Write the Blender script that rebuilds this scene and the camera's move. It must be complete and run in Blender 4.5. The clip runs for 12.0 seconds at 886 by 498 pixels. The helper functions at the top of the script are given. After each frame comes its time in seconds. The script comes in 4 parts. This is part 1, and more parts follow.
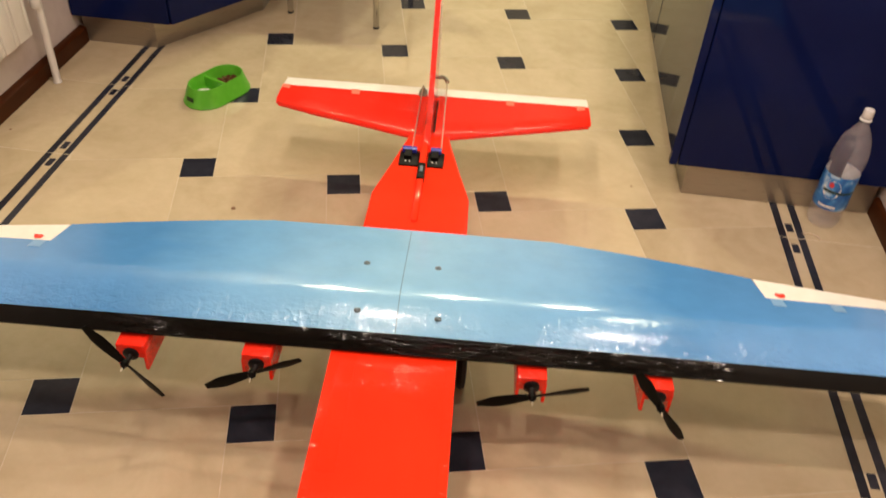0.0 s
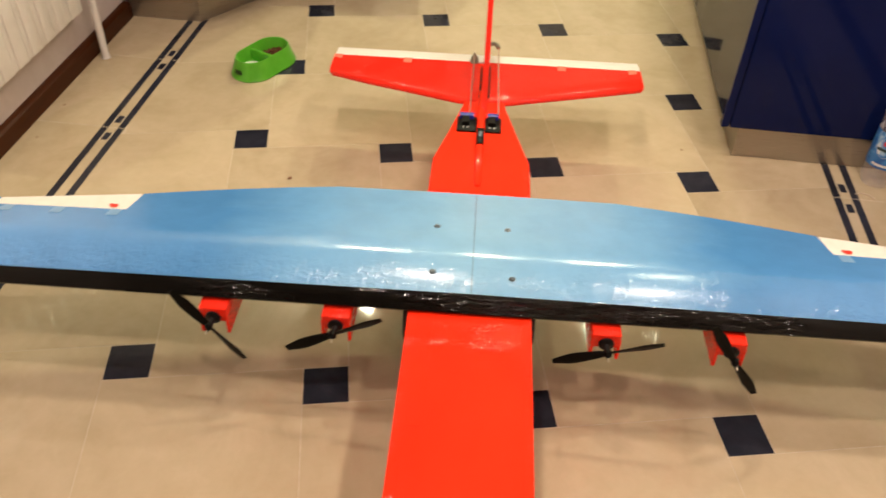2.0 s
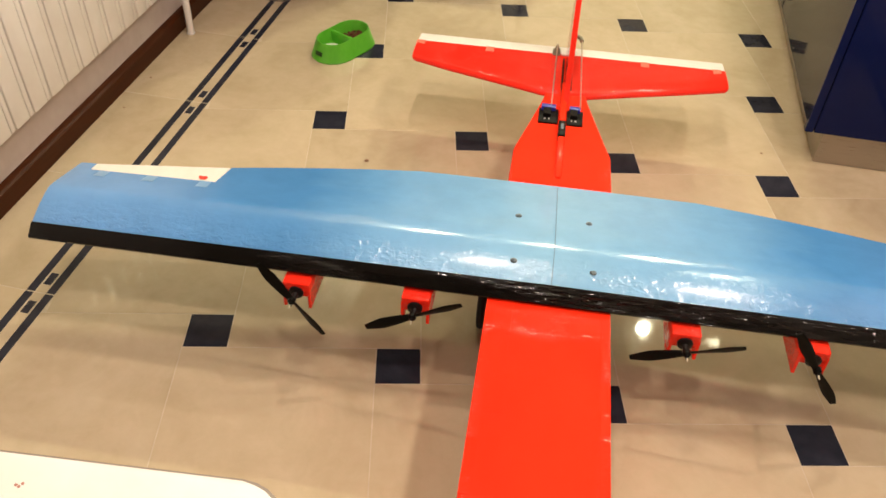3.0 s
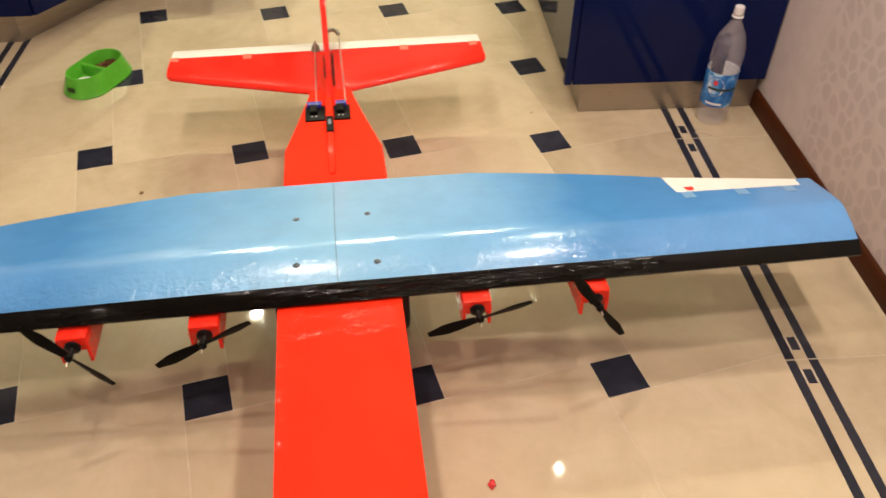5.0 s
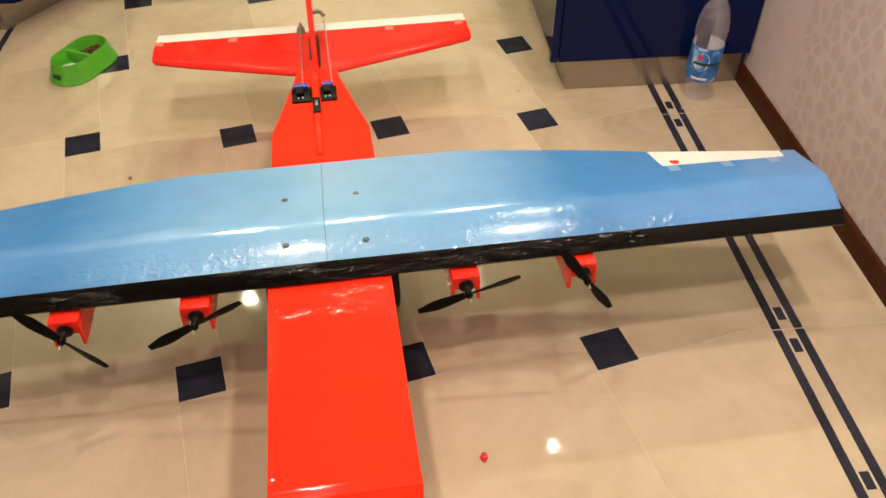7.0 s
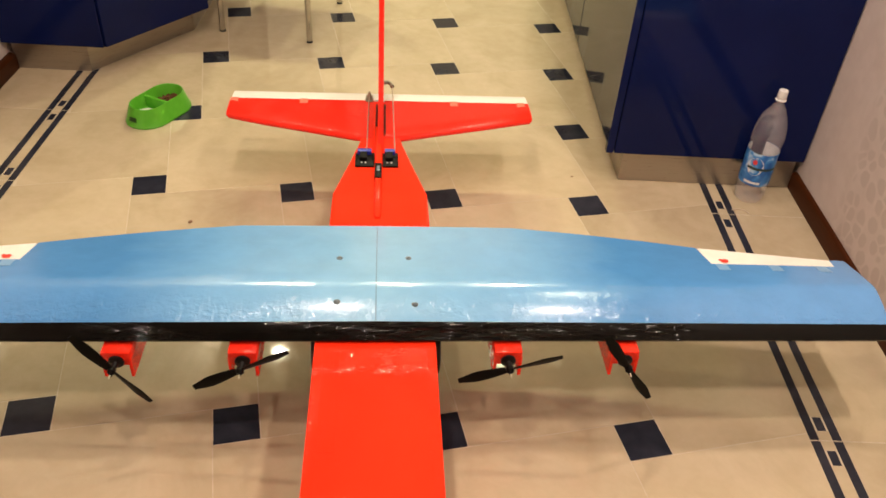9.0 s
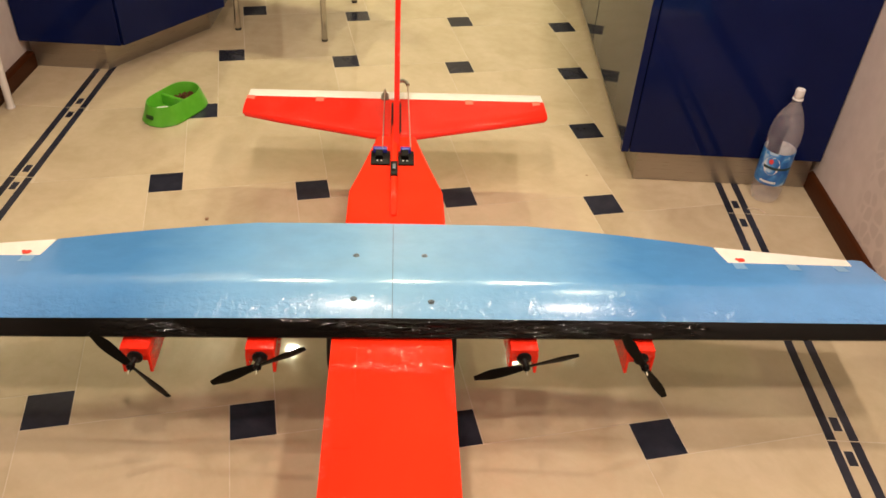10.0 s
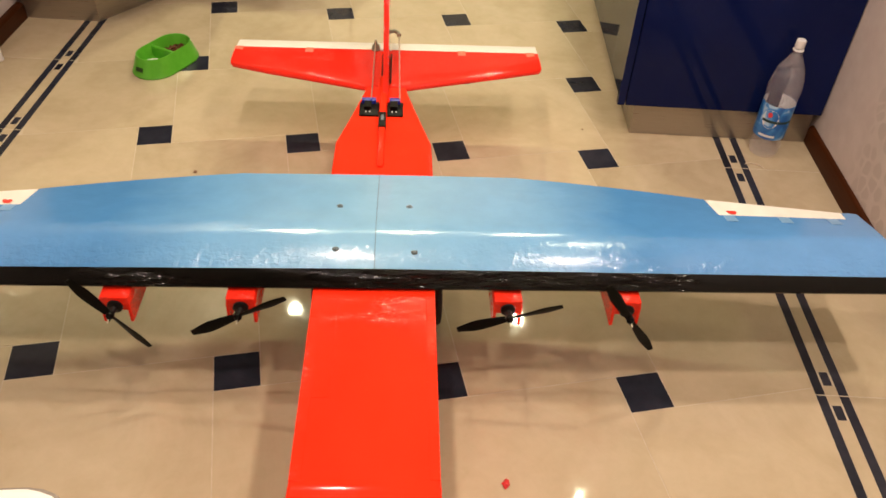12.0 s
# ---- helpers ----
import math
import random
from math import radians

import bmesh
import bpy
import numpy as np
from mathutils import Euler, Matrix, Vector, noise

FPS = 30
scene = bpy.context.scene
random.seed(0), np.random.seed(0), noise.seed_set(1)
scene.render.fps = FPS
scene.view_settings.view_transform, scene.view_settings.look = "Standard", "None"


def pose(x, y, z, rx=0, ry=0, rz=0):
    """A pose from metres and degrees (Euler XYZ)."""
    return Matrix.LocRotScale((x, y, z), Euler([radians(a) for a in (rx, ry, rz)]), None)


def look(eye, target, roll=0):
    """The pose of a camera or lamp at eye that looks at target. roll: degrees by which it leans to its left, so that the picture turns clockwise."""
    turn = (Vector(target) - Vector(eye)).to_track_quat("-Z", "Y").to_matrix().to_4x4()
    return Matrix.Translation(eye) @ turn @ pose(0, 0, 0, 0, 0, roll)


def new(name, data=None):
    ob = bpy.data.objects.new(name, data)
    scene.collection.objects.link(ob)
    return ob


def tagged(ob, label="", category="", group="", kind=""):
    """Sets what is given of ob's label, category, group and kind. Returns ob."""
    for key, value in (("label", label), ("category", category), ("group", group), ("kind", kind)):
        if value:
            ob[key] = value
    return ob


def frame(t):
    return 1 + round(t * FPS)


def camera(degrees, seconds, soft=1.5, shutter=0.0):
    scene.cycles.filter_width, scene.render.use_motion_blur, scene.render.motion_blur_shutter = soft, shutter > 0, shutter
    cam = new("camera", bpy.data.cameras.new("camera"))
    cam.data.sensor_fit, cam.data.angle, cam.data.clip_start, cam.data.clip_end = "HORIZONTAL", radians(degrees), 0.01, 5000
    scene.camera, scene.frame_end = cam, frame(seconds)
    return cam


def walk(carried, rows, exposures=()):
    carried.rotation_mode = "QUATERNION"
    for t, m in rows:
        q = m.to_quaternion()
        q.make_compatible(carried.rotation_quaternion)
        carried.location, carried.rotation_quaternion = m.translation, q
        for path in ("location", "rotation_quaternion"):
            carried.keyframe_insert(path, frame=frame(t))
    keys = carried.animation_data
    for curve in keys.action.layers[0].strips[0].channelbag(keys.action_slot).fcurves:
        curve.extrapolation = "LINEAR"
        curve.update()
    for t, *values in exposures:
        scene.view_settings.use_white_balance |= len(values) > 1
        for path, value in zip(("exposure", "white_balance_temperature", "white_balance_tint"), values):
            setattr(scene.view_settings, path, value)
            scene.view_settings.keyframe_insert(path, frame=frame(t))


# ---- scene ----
cam = camera(57.5, 12.0, soft=1.6, shutter=0.5)
PATH = [
    (0, (0.699, -0.785, 1.075), (0.57, 0.743, -0.209), 3.7),
    (0.5, (0.693, -0.79, 1.07), (0.601, 0.697, -0.264), 1.9),
    (1, (0.67, -0.793, 1.079), (0.609, 0.72, -0.228), 1.8),
    (1.5, (0.652, -0.806, 1.071), (0.567, 0.708, -0.233), 2.1),
    (2, (0.615, -0.825, 1.067), (0.458, 0.661, -0.262), 2.0),
    (2.5, (0.578, -0.842, 1.067), (0.322, 0.619, -0.274), 2.0),
    (2.7, (0.562, -0.844, 1.068), (0.288, 0.608, -0.28), 2.5),
    (4.5, (0.618, -0.835, 1.064), (0.611, 0.636, -0.292), 1.5),
    (5, (0.655, -0.83, 1.064), (0.773, 0.642, -0.285), 0.6),
    (5.5, (0.66, -0.832, 1.061), (0.809, 0.625, -0.301), 0.1),
    (6, (0.654, -0.836, 1.06), (0.773, 0.608, -0.319), -0.3),
    (6.5, (0.655, -0.843, 1.06), (0.773, 0.593, -0.327), 0.1),
    (7, (0.661, -0.845, 1.063), (0.794, 0.599, -0.315), -0.1),
    (7.5, (0.657, -0.85, 1.066), (0.814, 0.606, -0.297), 0.4),
    (9.3, (0.626, -0.87, 1.077), (0.671, 0.704, -0.157), 4.1),
    (9.5, (0.623, -0.871, 1.076), (0.663, 0.699, -0.162), 3.9),
    (10, (0.624, -0.872, 1.076), (0.652, 0.694, -0.168), 3.5),
    (10.5, (0.626, -0.876, 1.075), (0.653, 0.687, -0.172), 3.5),
    (11, (0.626, -0.879, 1.069), (0.651, 0.678, -0.186), 3.4),
    (11.5, (0.634, -0.88, 1.055), (0.645, 0.647, -0.236), 3.3),
    (12, (0.664, -0.869, 1.05), (0.675, 0.638, -0.264), 3.3),
]
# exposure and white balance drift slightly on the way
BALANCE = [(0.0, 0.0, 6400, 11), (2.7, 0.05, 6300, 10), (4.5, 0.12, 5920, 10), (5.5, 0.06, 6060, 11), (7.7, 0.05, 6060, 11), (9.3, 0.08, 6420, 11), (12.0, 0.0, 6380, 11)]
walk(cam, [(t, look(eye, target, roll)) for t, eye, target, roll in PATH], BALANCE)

# ---- world and lights ----
world = bpy.data.worlds.new("world")
scene.world = world
world.use_nodes = True
world.node_tree.nodes["Background"].inputs[0].default_value = (1.0, 0.8, 0.6, 1)
world.node_tree.nodes["Background"].inputs[1].default_value = 0.02
scene.view_settings.exposure = 0.0

CEIL = 2.6
WARM = (1.0, 0.945, 0.61)
WARM_NEAR = (1.0, 0.80, 0.65)
# place, share of the power, radius
SPOTS = [(-0.21, 2.65, 0.75, 0.030), (0.52, 2.66, 0.75, 0.030), (1.18, 2.67, 0.75, 0.030), (1.45, 1.44, 0.14, 0.008)]
SPOT_W = 18.3
# chandelier: centre, height of the bulbs, spread across and along, watts of each bulb
CHANDELIER = (0.795, -0.12, 1.95, 0.435, 0.58, 26.0)

# ---- materials ----


def mat(name, color, rough=0.5, metal=0.0, spec=0.5, coat=0.0):
    m = bpy.data.materials.new(name)
    m.use_nodes = True
    b = m.node_tree.nodes["Principled BSDF"]
    b.inputs["Base Color"].default_value = (*color, 1)
    b.inputs["Roughness"].default_value = rough
    b.inputs["Metallic"].default_value = metal
    b.inputs["Specular IOR Level"].default_value = spec
    b.inputs["Coat Weight"].default_value = coat
    b.inputs["Coat Roughness"].default_value = 0.06
    return m


def nd(m, kind, **kw):
    n = m.node_tree.nodes.new(kind)
    for k, v in kw.items():
        n.inputs[k.replace("_", " ")].default_value = v
    return n


def ln(m, a, b):
    m.node_tree.links.new(a, b)


def bsdf(m):
    return m.node_tree.nodes["Principled BSDF"]


def coords(m, scale=(1, 1, 1), which="Object"):
    tc = nd(m, "ShaderNodeTexCoord")
    mp = nd(m, "ShaderNodeMapping")
    mp.inputs["Scale"].default_value = scale
    ln(m, tc.outputs[which], mp.inputs["Vector"])
    return mp.outputs["Vector"]


def world_coords(m, scale=(1, 1, 1)):
    g = nd(m, "ShaderNodeNewGeometry")
    mp = nd(m, "ShaderNodeMapping")
    mp.inputs["Scale"].default_value = scale
    ln(m, g.outputs["Position"], mp.inputs["Vector"])
    return mp.outputs["Vector"]


def noise_tex(m, vec, scale, detail=4.0, rough=0.55, dist=0.0):
    n = nd(m, "ShaderNodeTexNoise", Scale=scale, Detail=detail, Roughness=rough, Distortion=dist)
    ln(m, vec, n.inputs["Vector"])
    return n.outputs["Fac"]


def ramp(m, fac, stops):
    r = nd(m, "ShaderNodeValToRGB")
    el = r.color_ramp.elements
    while len(el) < len(stops):
        el.new(0.5)
    for e, (p, c) in zip(el, stops):
        e.position, e.color = p, (*c, 1) if len(c) == 3 else c
    ln(m, fac, r.inputs["Fac"])
    return r.outputs["Color"]


def grey(v):
    return (v, v, v)


def mixc(m, fac, a, b, mode="MIX"):
    n = m.node_tree.nodes.new("ShaderNodeMix")
    n.data_type, n.blend_type = "RGBA", mode
    for i, v in ((0, fac), (6, a), (7, b)):
        if hasattr(v, "is_linked"):
            ln(m, v, n.inputs[i])
        elif i == 0:
            n.inputs[0].default_value = v
        else:
            n.inputs[i].default_value = (*v, 1)
    return n.outputs[2]


def bump(m, height, strength=0.2, dist=0.002, chain=None):
    n = nd(m, "ShaderNodeBump", Strength=strength, Distance=dist)
    ln(m, height, n.inputs["Height"])
    if chain is not None:
        ln(m, chain, n.inputs["Normal"])
    return n.outputs["Normal"]


def creases(m, stretch, scale, height, mask, chain, detail=2.0):
    """Film puckered into fine curved folds where the mask is white."""
    cut = m.node_tree.nodes.new("ShaderNodeMath")
    cut.operation = "MULTIPLY"
    lift = m.node_tree.nodes.new("ShaderNodeMath")
    lift.operation = "SUBTRACT"
    lift.inputs[1].default_value = 0.5
    ln(m, noise_tex(m, coords(m, stretch), scale, detail, 0.5, 0.6), lift.inputs[0])
    ln(m, lift.outputs[0], cut.inputs[0])
    ln(m, mask, cut.inputs[1])
    return bump(m, cut.outputs[0], 1.0, height, chain)


def facets(m, stretch, scale, tilt, mask, chain):
    """Creased film: small flat facets, each tilted a little at random where the mask is white."""
    vor = nd(m, "ShaderNodeTexVoronoi", Scale=scale, Randomness=1.0)
    ln(m, coords(m, stretch), vor.inputs["Vector"])
    off = m.node_tree.nodes.new("ShaderNodeVectorMath")
    off.operation = "SUBTRACT"
    ln(m, vor.outputs["Color"], off.inputs[0])
    off.inputs[1].default_value = (0.5, 0.5, 0.5)
    sc = m.node_tree.nodes.new("ShaderNodeVectorMath")
    sc.operation = "SCALE"
    ln(m, off.outputs[0], sc.inputs[0])
    amt = m.node_tree.nodes.new("ShaderNodeMath")
    amt.operation = "MULTIPLY"
    amt.inputs[1].default_value = 2 * tilt
    ln(m, mask, amt.inputs[0])
    ln(m, amt.outputs[0], sc.inputs["Scale"])
    add = m.node_tree.nodes.new("ShaderNodeVectorMath")
    ln(m, chain, add.inputs[0])
    ln(m, sc.outputs[0], add.inputs[1])
    unit = m.node_tree.nodes.new("ShaderNodeVectorMath")
    unit.operation = "NORMALIZE"
    ln(m, add.outputs[0], unit.inputs[0])
    return unit.outputs[0]


def set_color(m, c):
    ln(m, c, bsdf(m).inputs["Base Color"])


def set_rough(m, fac, lo, hi):
    r = ramp(m, fac, [(0.3, grey(lo)), (0.7, grey(hi))])
    ln(m, r, bsdf(m).inputs["Roughness"])


def set_normal(m, n):
    ln(m, n, bsdf(m).inputs["Normal"])


def tile_mat(name, a, b, c, spread=0.10, rough=(0.015, 0.045), spec=0.5):
    """Polished porcelain with cloudy veins; each tile a little apart in tone."""
    m = mat(name, a, 0.15, spec=spec)
    v = world_coords(m)
    info = nd(m, "ShaderNodeObjectInfo")
    add = m.node_tree.nodes.new("ShaderNodeVectorMath")
    add.operation = "MULTIPLY_ADD"
    add.inputs[1].default_value = (1, 1, 1)
    ln(m, v, add.inputs[0])
    sc = m.node_tree.nodes.new("ShaderNodeVectorMath")
    sc.operation = "SCALE"
    sc.inputs[0].default_value = (7.3, 3.1, 5.7)
    ln(m, info.outputs["Random"], sc.inputs["Scale"])
    ln(m, sc.outputs[0], add.inputs[2])
    cloud = noise_tex(m, add.outputs[0], 5.0, 5, 0.6, 0.8)
    fine = noise_tex(m, add.outputs[0], 34.0, 4, 0.6, 0.3)
    col = ramp(m, cloud, [(0.30, b), (0.52, a), (0.72, c)])
    col = mixc(m, 0.22, col, ramp(m, fine, [(0.35, b), (0.65, c)]))
    tone = ramp(m, info.outputs["Random"], [(0.0, grey(1 - spread)), (1.0, grey(1.0))])
    set_color(m, mixc(m, 1.0, col, tone, "MULTIPLY"))
    set_rough(m, fine, *rough)
    set_normal(m, bump(m, noise_tex(m, v, 9.0, 2), 0.015, 0.004))
    return m


M_TILE = tile_mat("beige_porcelain", (0.575, 0.475, 0.315), (0.495, 0.40, 0.255), (0.635, 0.53, 0.37))
M_DARK = tile_mat("dark_blue_porcelain", (0.026, 0.027, 0.040), (0.015, 0.016, 0.024), (0.044, 0.045, 0.062), 0.15, (0.08, 0.16), 0.22)
M_GROUT = mat("grout", (0.66, 0.58, 0.46), 0.8)
set_color(M_GROUT, ramp(M_GROUT, noise_tex(M_GROUT, world_coords(M_GROUT), 60), [(0.3, (0.50, 0.43, 0.31)), (0.7, (0.63, 0.545, 0.40))]))

# wallpaper: pale ground with faint pebble-shaped patches
M_WALL = mat("wallpaper", (0.6, 0.52, 0.47), 0.62)
_v = world_coords(M_WALL, (1, 0.68, 0.62))
_vor = nd(M_WALL, "ShaderNodeTexVoronoi", Scale=42.0, Randomness=0.75)
_vor.feature = "DISTANCE_TO_EDGE"
_wob = noise_tex(M_WALL, _v, 14.0, 2)
_vm = M_WALL.node_tree.nodes.new("ShaderNodeVectorMath")
_vm.operation = "MULTIPLY_ADD"
_vm.inputs[1].default_value = (0.03, 0.03, 0.03)
ln(M_WALL, _wob, _vm.inputs[0])
ln(M_WALL, _v, _vm.inputs[2])
ln(M_WALL, _vm.outputs[0], _vor.inputs["Vector"])
_cell = ramp(M_WALL, _vor.outputs["Distance"], [(0.05, (0.0, 0, 0)), (0.12, (1, 1, 1))])
_rnd = nd(M_WALL, "ShaderNodeTexVoronoi", Scale=42.0, Randomness=0.75)
ln(M_WALL, _vm.outputs[0], _rnd.inputs["Vector"])
_cell = mixc(M_WALL, 1.0, _cell, ramp(M_WALL, _rnd.outputs["Distance"], [(0.44, (1, 1, 1)), (0.54, (0, 0, 0))]), "MULTIPLY")
# the pebbles run in broad upright bands
_band = nd(M_WALL, "ShaderNodeSeparateXYZ")
ln(M_WALL, world_coords(M_WALL), _band.inputs[0])
_wav = M_WALL.node_tree.nodes.new("ShaderNodeMath")
_wav.operation = "MULTIPLY_ADD"
_wav.inputs[1].default_value = 0.30
ln(M_WALL, noise_tex(M_WALL, _v, 3.6, 2), _wav.inputs[0])
ln(M_WALL, _band.outputs["Y"], _wav.inputs[2])
_rep = M_WALL.node_tree.nodes.new("ShaderNodeMath")
_rep.operation = "WRAP"
_rep.inputs[1].default_value, _rep.inputs[2].default_value = 1.10, 0.0
ln(M_WALL, _wav.outputs[0], _rep.inputs[0])
_patch = ramp(M_WALL, _rep.outputs[0], [(0.10, grey(0)), (0.16, grey(1)), (0.69, grey(1)), (0.75, grey(0))])
_patch = mixc(M_WALL, 1.0, _patch, ramp(M_WALL, _band.outputs["X"], [(0.4, grey(0)), (0.5, grey(1))]), "MULTIPLY")
_both = mixc(M_WALL, 1.0, _cell, _patch, "MULTIPLY")
_ground = ramp(M_WALL, noise_tex(M_WALL, _v, 40, 5), [(0.3, (0.59, 0.52, 0.49)), (0.7, (0.65, 0.58, 0.55))])
set_color(M_WALL, mixc(M_WALL, _both, _ground, (0.545, 0.48, 0.452)))
set_normal(M_WALL, bump(M_WALL, noise_tex(M_WALL, _v, 160, 3), 0.25, 0.001, bump(M_WALL, _both, 0.25, 0.0006)))

M_CEIL = mat("white_ceiling_paint", (0.78, 0.76, 0.72), 0.7)
set_color(M_CEIL, ramp(M_CEIL, noise_tex(M_CEIL, world_coords(M_CEIL), 3), [(0.3, (0.74, 0.72, 0.68)), (0.7, (0.80, 0.78, 0.74))]))

M_WOOD = mat("dark_brown_wood", (0.07, 0.022, 0.007), 0.40, spec=0.12)
_f = noise_tex(M_WOOD, world_coords(M_WOOD, (30, 1.5, 30)), 6, 5, 0.6, 0.5)
set_color(M_WOOD, ramp(M_WOOD, _f, [(0.3, (0.042, 0.011, 0.0025)), (0.7, (0.062, 0.017, 0.0042))]))
set_normal(M_WOOD, bump(M_WOOD, _f, 0.15, 0.001))

M_BLUE = mat("dark_blue_lacquer", (0.005, 0.010, 0.070), 0.06, spec=0.15)
_f = noise_tex(M_BLUE, world_coords(M_BLUE), 4, 4)
set_color(M_BLUE, ramp(M_BLUE, _f, [(0.3, (0.0035, 0.008, 0.055)), (0.7, (0.006, 0.012, 0.075))]))
set_rough(M_BLUE, noise_tex(M_BLUE, world_coords(M_BLUE), 25, 5), 0.04, 0.08)

M_STEEL = mat("brushed_plinth_metal", (0.50, 0.46, 0.40), 0.33, 0.85)
_f = noise_tex(M_STEEL, world_coords(M_STEEL, (3, 3, 160)), 5, 4)
set_color(M_STEEL, ramp(M_STEEL, _f, [(0.3, (0.40, 0.365, 0.315)), (0.7, (0.46, 0.42, 0.365))]))
set_rough(M_STEEL, _f, 0.26, 0.40)

M_GREYGLOSS = mat("glossy_grey_front", (0.020, 0.020, 0.032), 0.04, spec=0.12)
set_rough(M_GREYGLOSS, noise_tex(M_GREYGLOSS, world_coords(M_GREYGLOSS), 12, 4), 0.035, 0.07)
M_CHROME = mat("chrome", (0.55, 0.53, 0.50), 0.14, 1.0)
set_rough(M_CHROME, noise_tex(M_CHROME, world_coords(M_CHROME), 60, 4), 0.10, 0.22)
M_RADIATOR = mat("white_radiator_enamel", (0.82, 0.80, 0.76), 0.30)
set_color(M_RADIATOR, ramp(M_RADIATOR, noise_tex(M_RADIATOR, world_coords(M_RADIATOR), 14, 5), [(0.3, (0.76, 0.73, 0.68)), (0.7, (0.84, 0.82, 0.78))]))
M_WHITE = mat("white_laminate", (0.82, 0.80, 0.76), 0.38)
set_color(M_WHITE, ramp(M_WHITE, noise_tex(M_WHITE, world_coords(M_WHITE), 20, 5), [(0.3, (0.79, 0.77, 0.72)), (0.7, (0.84, 0.82, 0.78))]))
# dark covering for the unseen chair seat and back, keeps bounce light low
M_VINYL = mat("dark_vinyl", (0.030, 0.024, 0.022), 0.45)
set_color(M_VINYL, ramp(M_VINYL, noise_tex(M_VINYL, coords(M_VINYL), 60, 4), [(0.3, (0.024, 0.019, 0.017)), (0.7, (0.036, 0.030, 0.027))]))
M_RIM = mat("grey_edging", (0.24, 0.20, 0.165), 0.45)


def tape_mat(name, a, b, rough, bump_scale, strength, stretch=(1, 1, 1), cloud=3.0, axis=None, span=(0, 1), depth=0.002, wave=1.0, spec=0.5, coat=0.15, patch=0.25, flat=0.12, folds=(), facet=None, cover=0.42):
    """Glossy packing tape stretched over foam: uneven tone, fine wrinkles."""
    m = mat(name, a, rough, coat=coat, spec=spec)
    v = coords(m, stretch)
    big = noise_tex(m, coords(m), cloud, 4, 0.6, 0.4)
    col = ramp(m, big, [(0.32, a), (0.68, b)])
    fine = noise_tex(m, v, 90, 5, 0.65)
    col = mixc(m, 0.06, col, ramp(m, fine, [(0.3, tuple(x * 0.7 for x in a)), (0.7, tuple(min(1, x * 1.15) for x in b))]))
    set_color(m, col)
    set_rough(m, fine, rough * 0.75, rough * 1.4)
    mid = noise_tex(m, coords(m), 30, 2, 0.5)
    low = noise_tex(m, v, bump_scale * 0.3, 2, 0.5)
    wob = noise_tex(m, v, bump_scale, 2)
    off = m.node_tree.nodes.new("ShaderNodeVectorMath")
    off.operation = "MULTIPLY_ADD"
    off.inputs[1].default_value = (0.02, 0.02, 0.02)
    ln(m, wob, off.inputs[0])
    ln(m, v, off.inputs[2])
    vor = nd(m, "ShaderNodeTexVoronoi", Scale=bump_scale, Randomness=1.0)
    ln(m, off.outputs[0], vor.inputs["Vector"])
    here = ramp(m, noise_tex(m, v, bump_scale * patch, 3), [(cover, (0, 0, 0)), (cover + 0.16, (1, 1, 1))])
    crease = mixc(m, 1.0, vor.outputs["Distance"], here, "MULTIPLY")
    if axis is not None:
        # the film lies flat on the panels and wrinkles where it goes over an edge
        sep = nd(m, "ShaderNodeSeparateXYZ")
        ln(m, coords(m), sep.inputs[0])
        pos = m.node_tree.nodes.new("ShaderNodeMath")
        pos.operation = "ABSOLUTE" if axis == "X" else "ADD"
        ln(m, sep.outputs[axis], pos.inputs[0])
        if axis != "X":
            pos.inputs[1].default_value = 0.5
        edge = nd(m, "ShaderNodeMapRange")
        ln(m, pos.outputs[0], edge.inputs["Value"])
        edge.inputs["From Min"].default_value, edge.inputs["From Max"].default_value = span
        edge.inputs["To Min"].default_value = flat
        crease = mixc(m, 1.0, crease, edge.outputs[0], "MULTIPLY")
    nrm = bump(m, mid, 0.10 * wave, 0.002)
    nrm = bump(m, low, 0.15 * wave, 0.004, nrm)
    nrm = bump(m, crease, strength, depth, nrm)
    mask = here if axis is None else mixc(m, 1.0, here, edge.outputs[0], "MULTIPLY")
    for fold in folds:
        nrm = creases(m, *fold, mask, nrm)
    if facet:
        nrm = facets(m, *facet, mask, nrm)
    set_normal(m, nrm)
    return m


M_RED = mat("red_tape", (0.94, 0.030, 0.008), 0.05, spec=0.16)
set_color(M_RED, ramp(M_RED, noise_tex(M_RED, coords(M_RED), 3, 4, 0.6, 0.4), [(0.32, (0.92, 0.026, 0.006)), (0.68, (0.96, 0.036, 0.009))]))
set_rough(M_RED, noise_tex(M_RED, coords(M_RED), 90, 4), 0.07, 0.10)
_sep = nd(M_RED, "ShaderNodeSeparateXYZ")
ln(M_RED, coords(M_RED), _sep.inputs[0])
_abs = M_RED.node_tree.nodes.new("ShaderNodeMath")
_abs.operation = "ABSOLUTE"
ln(M_RED, _sep.outputs["X"], _abs.inputs[0])
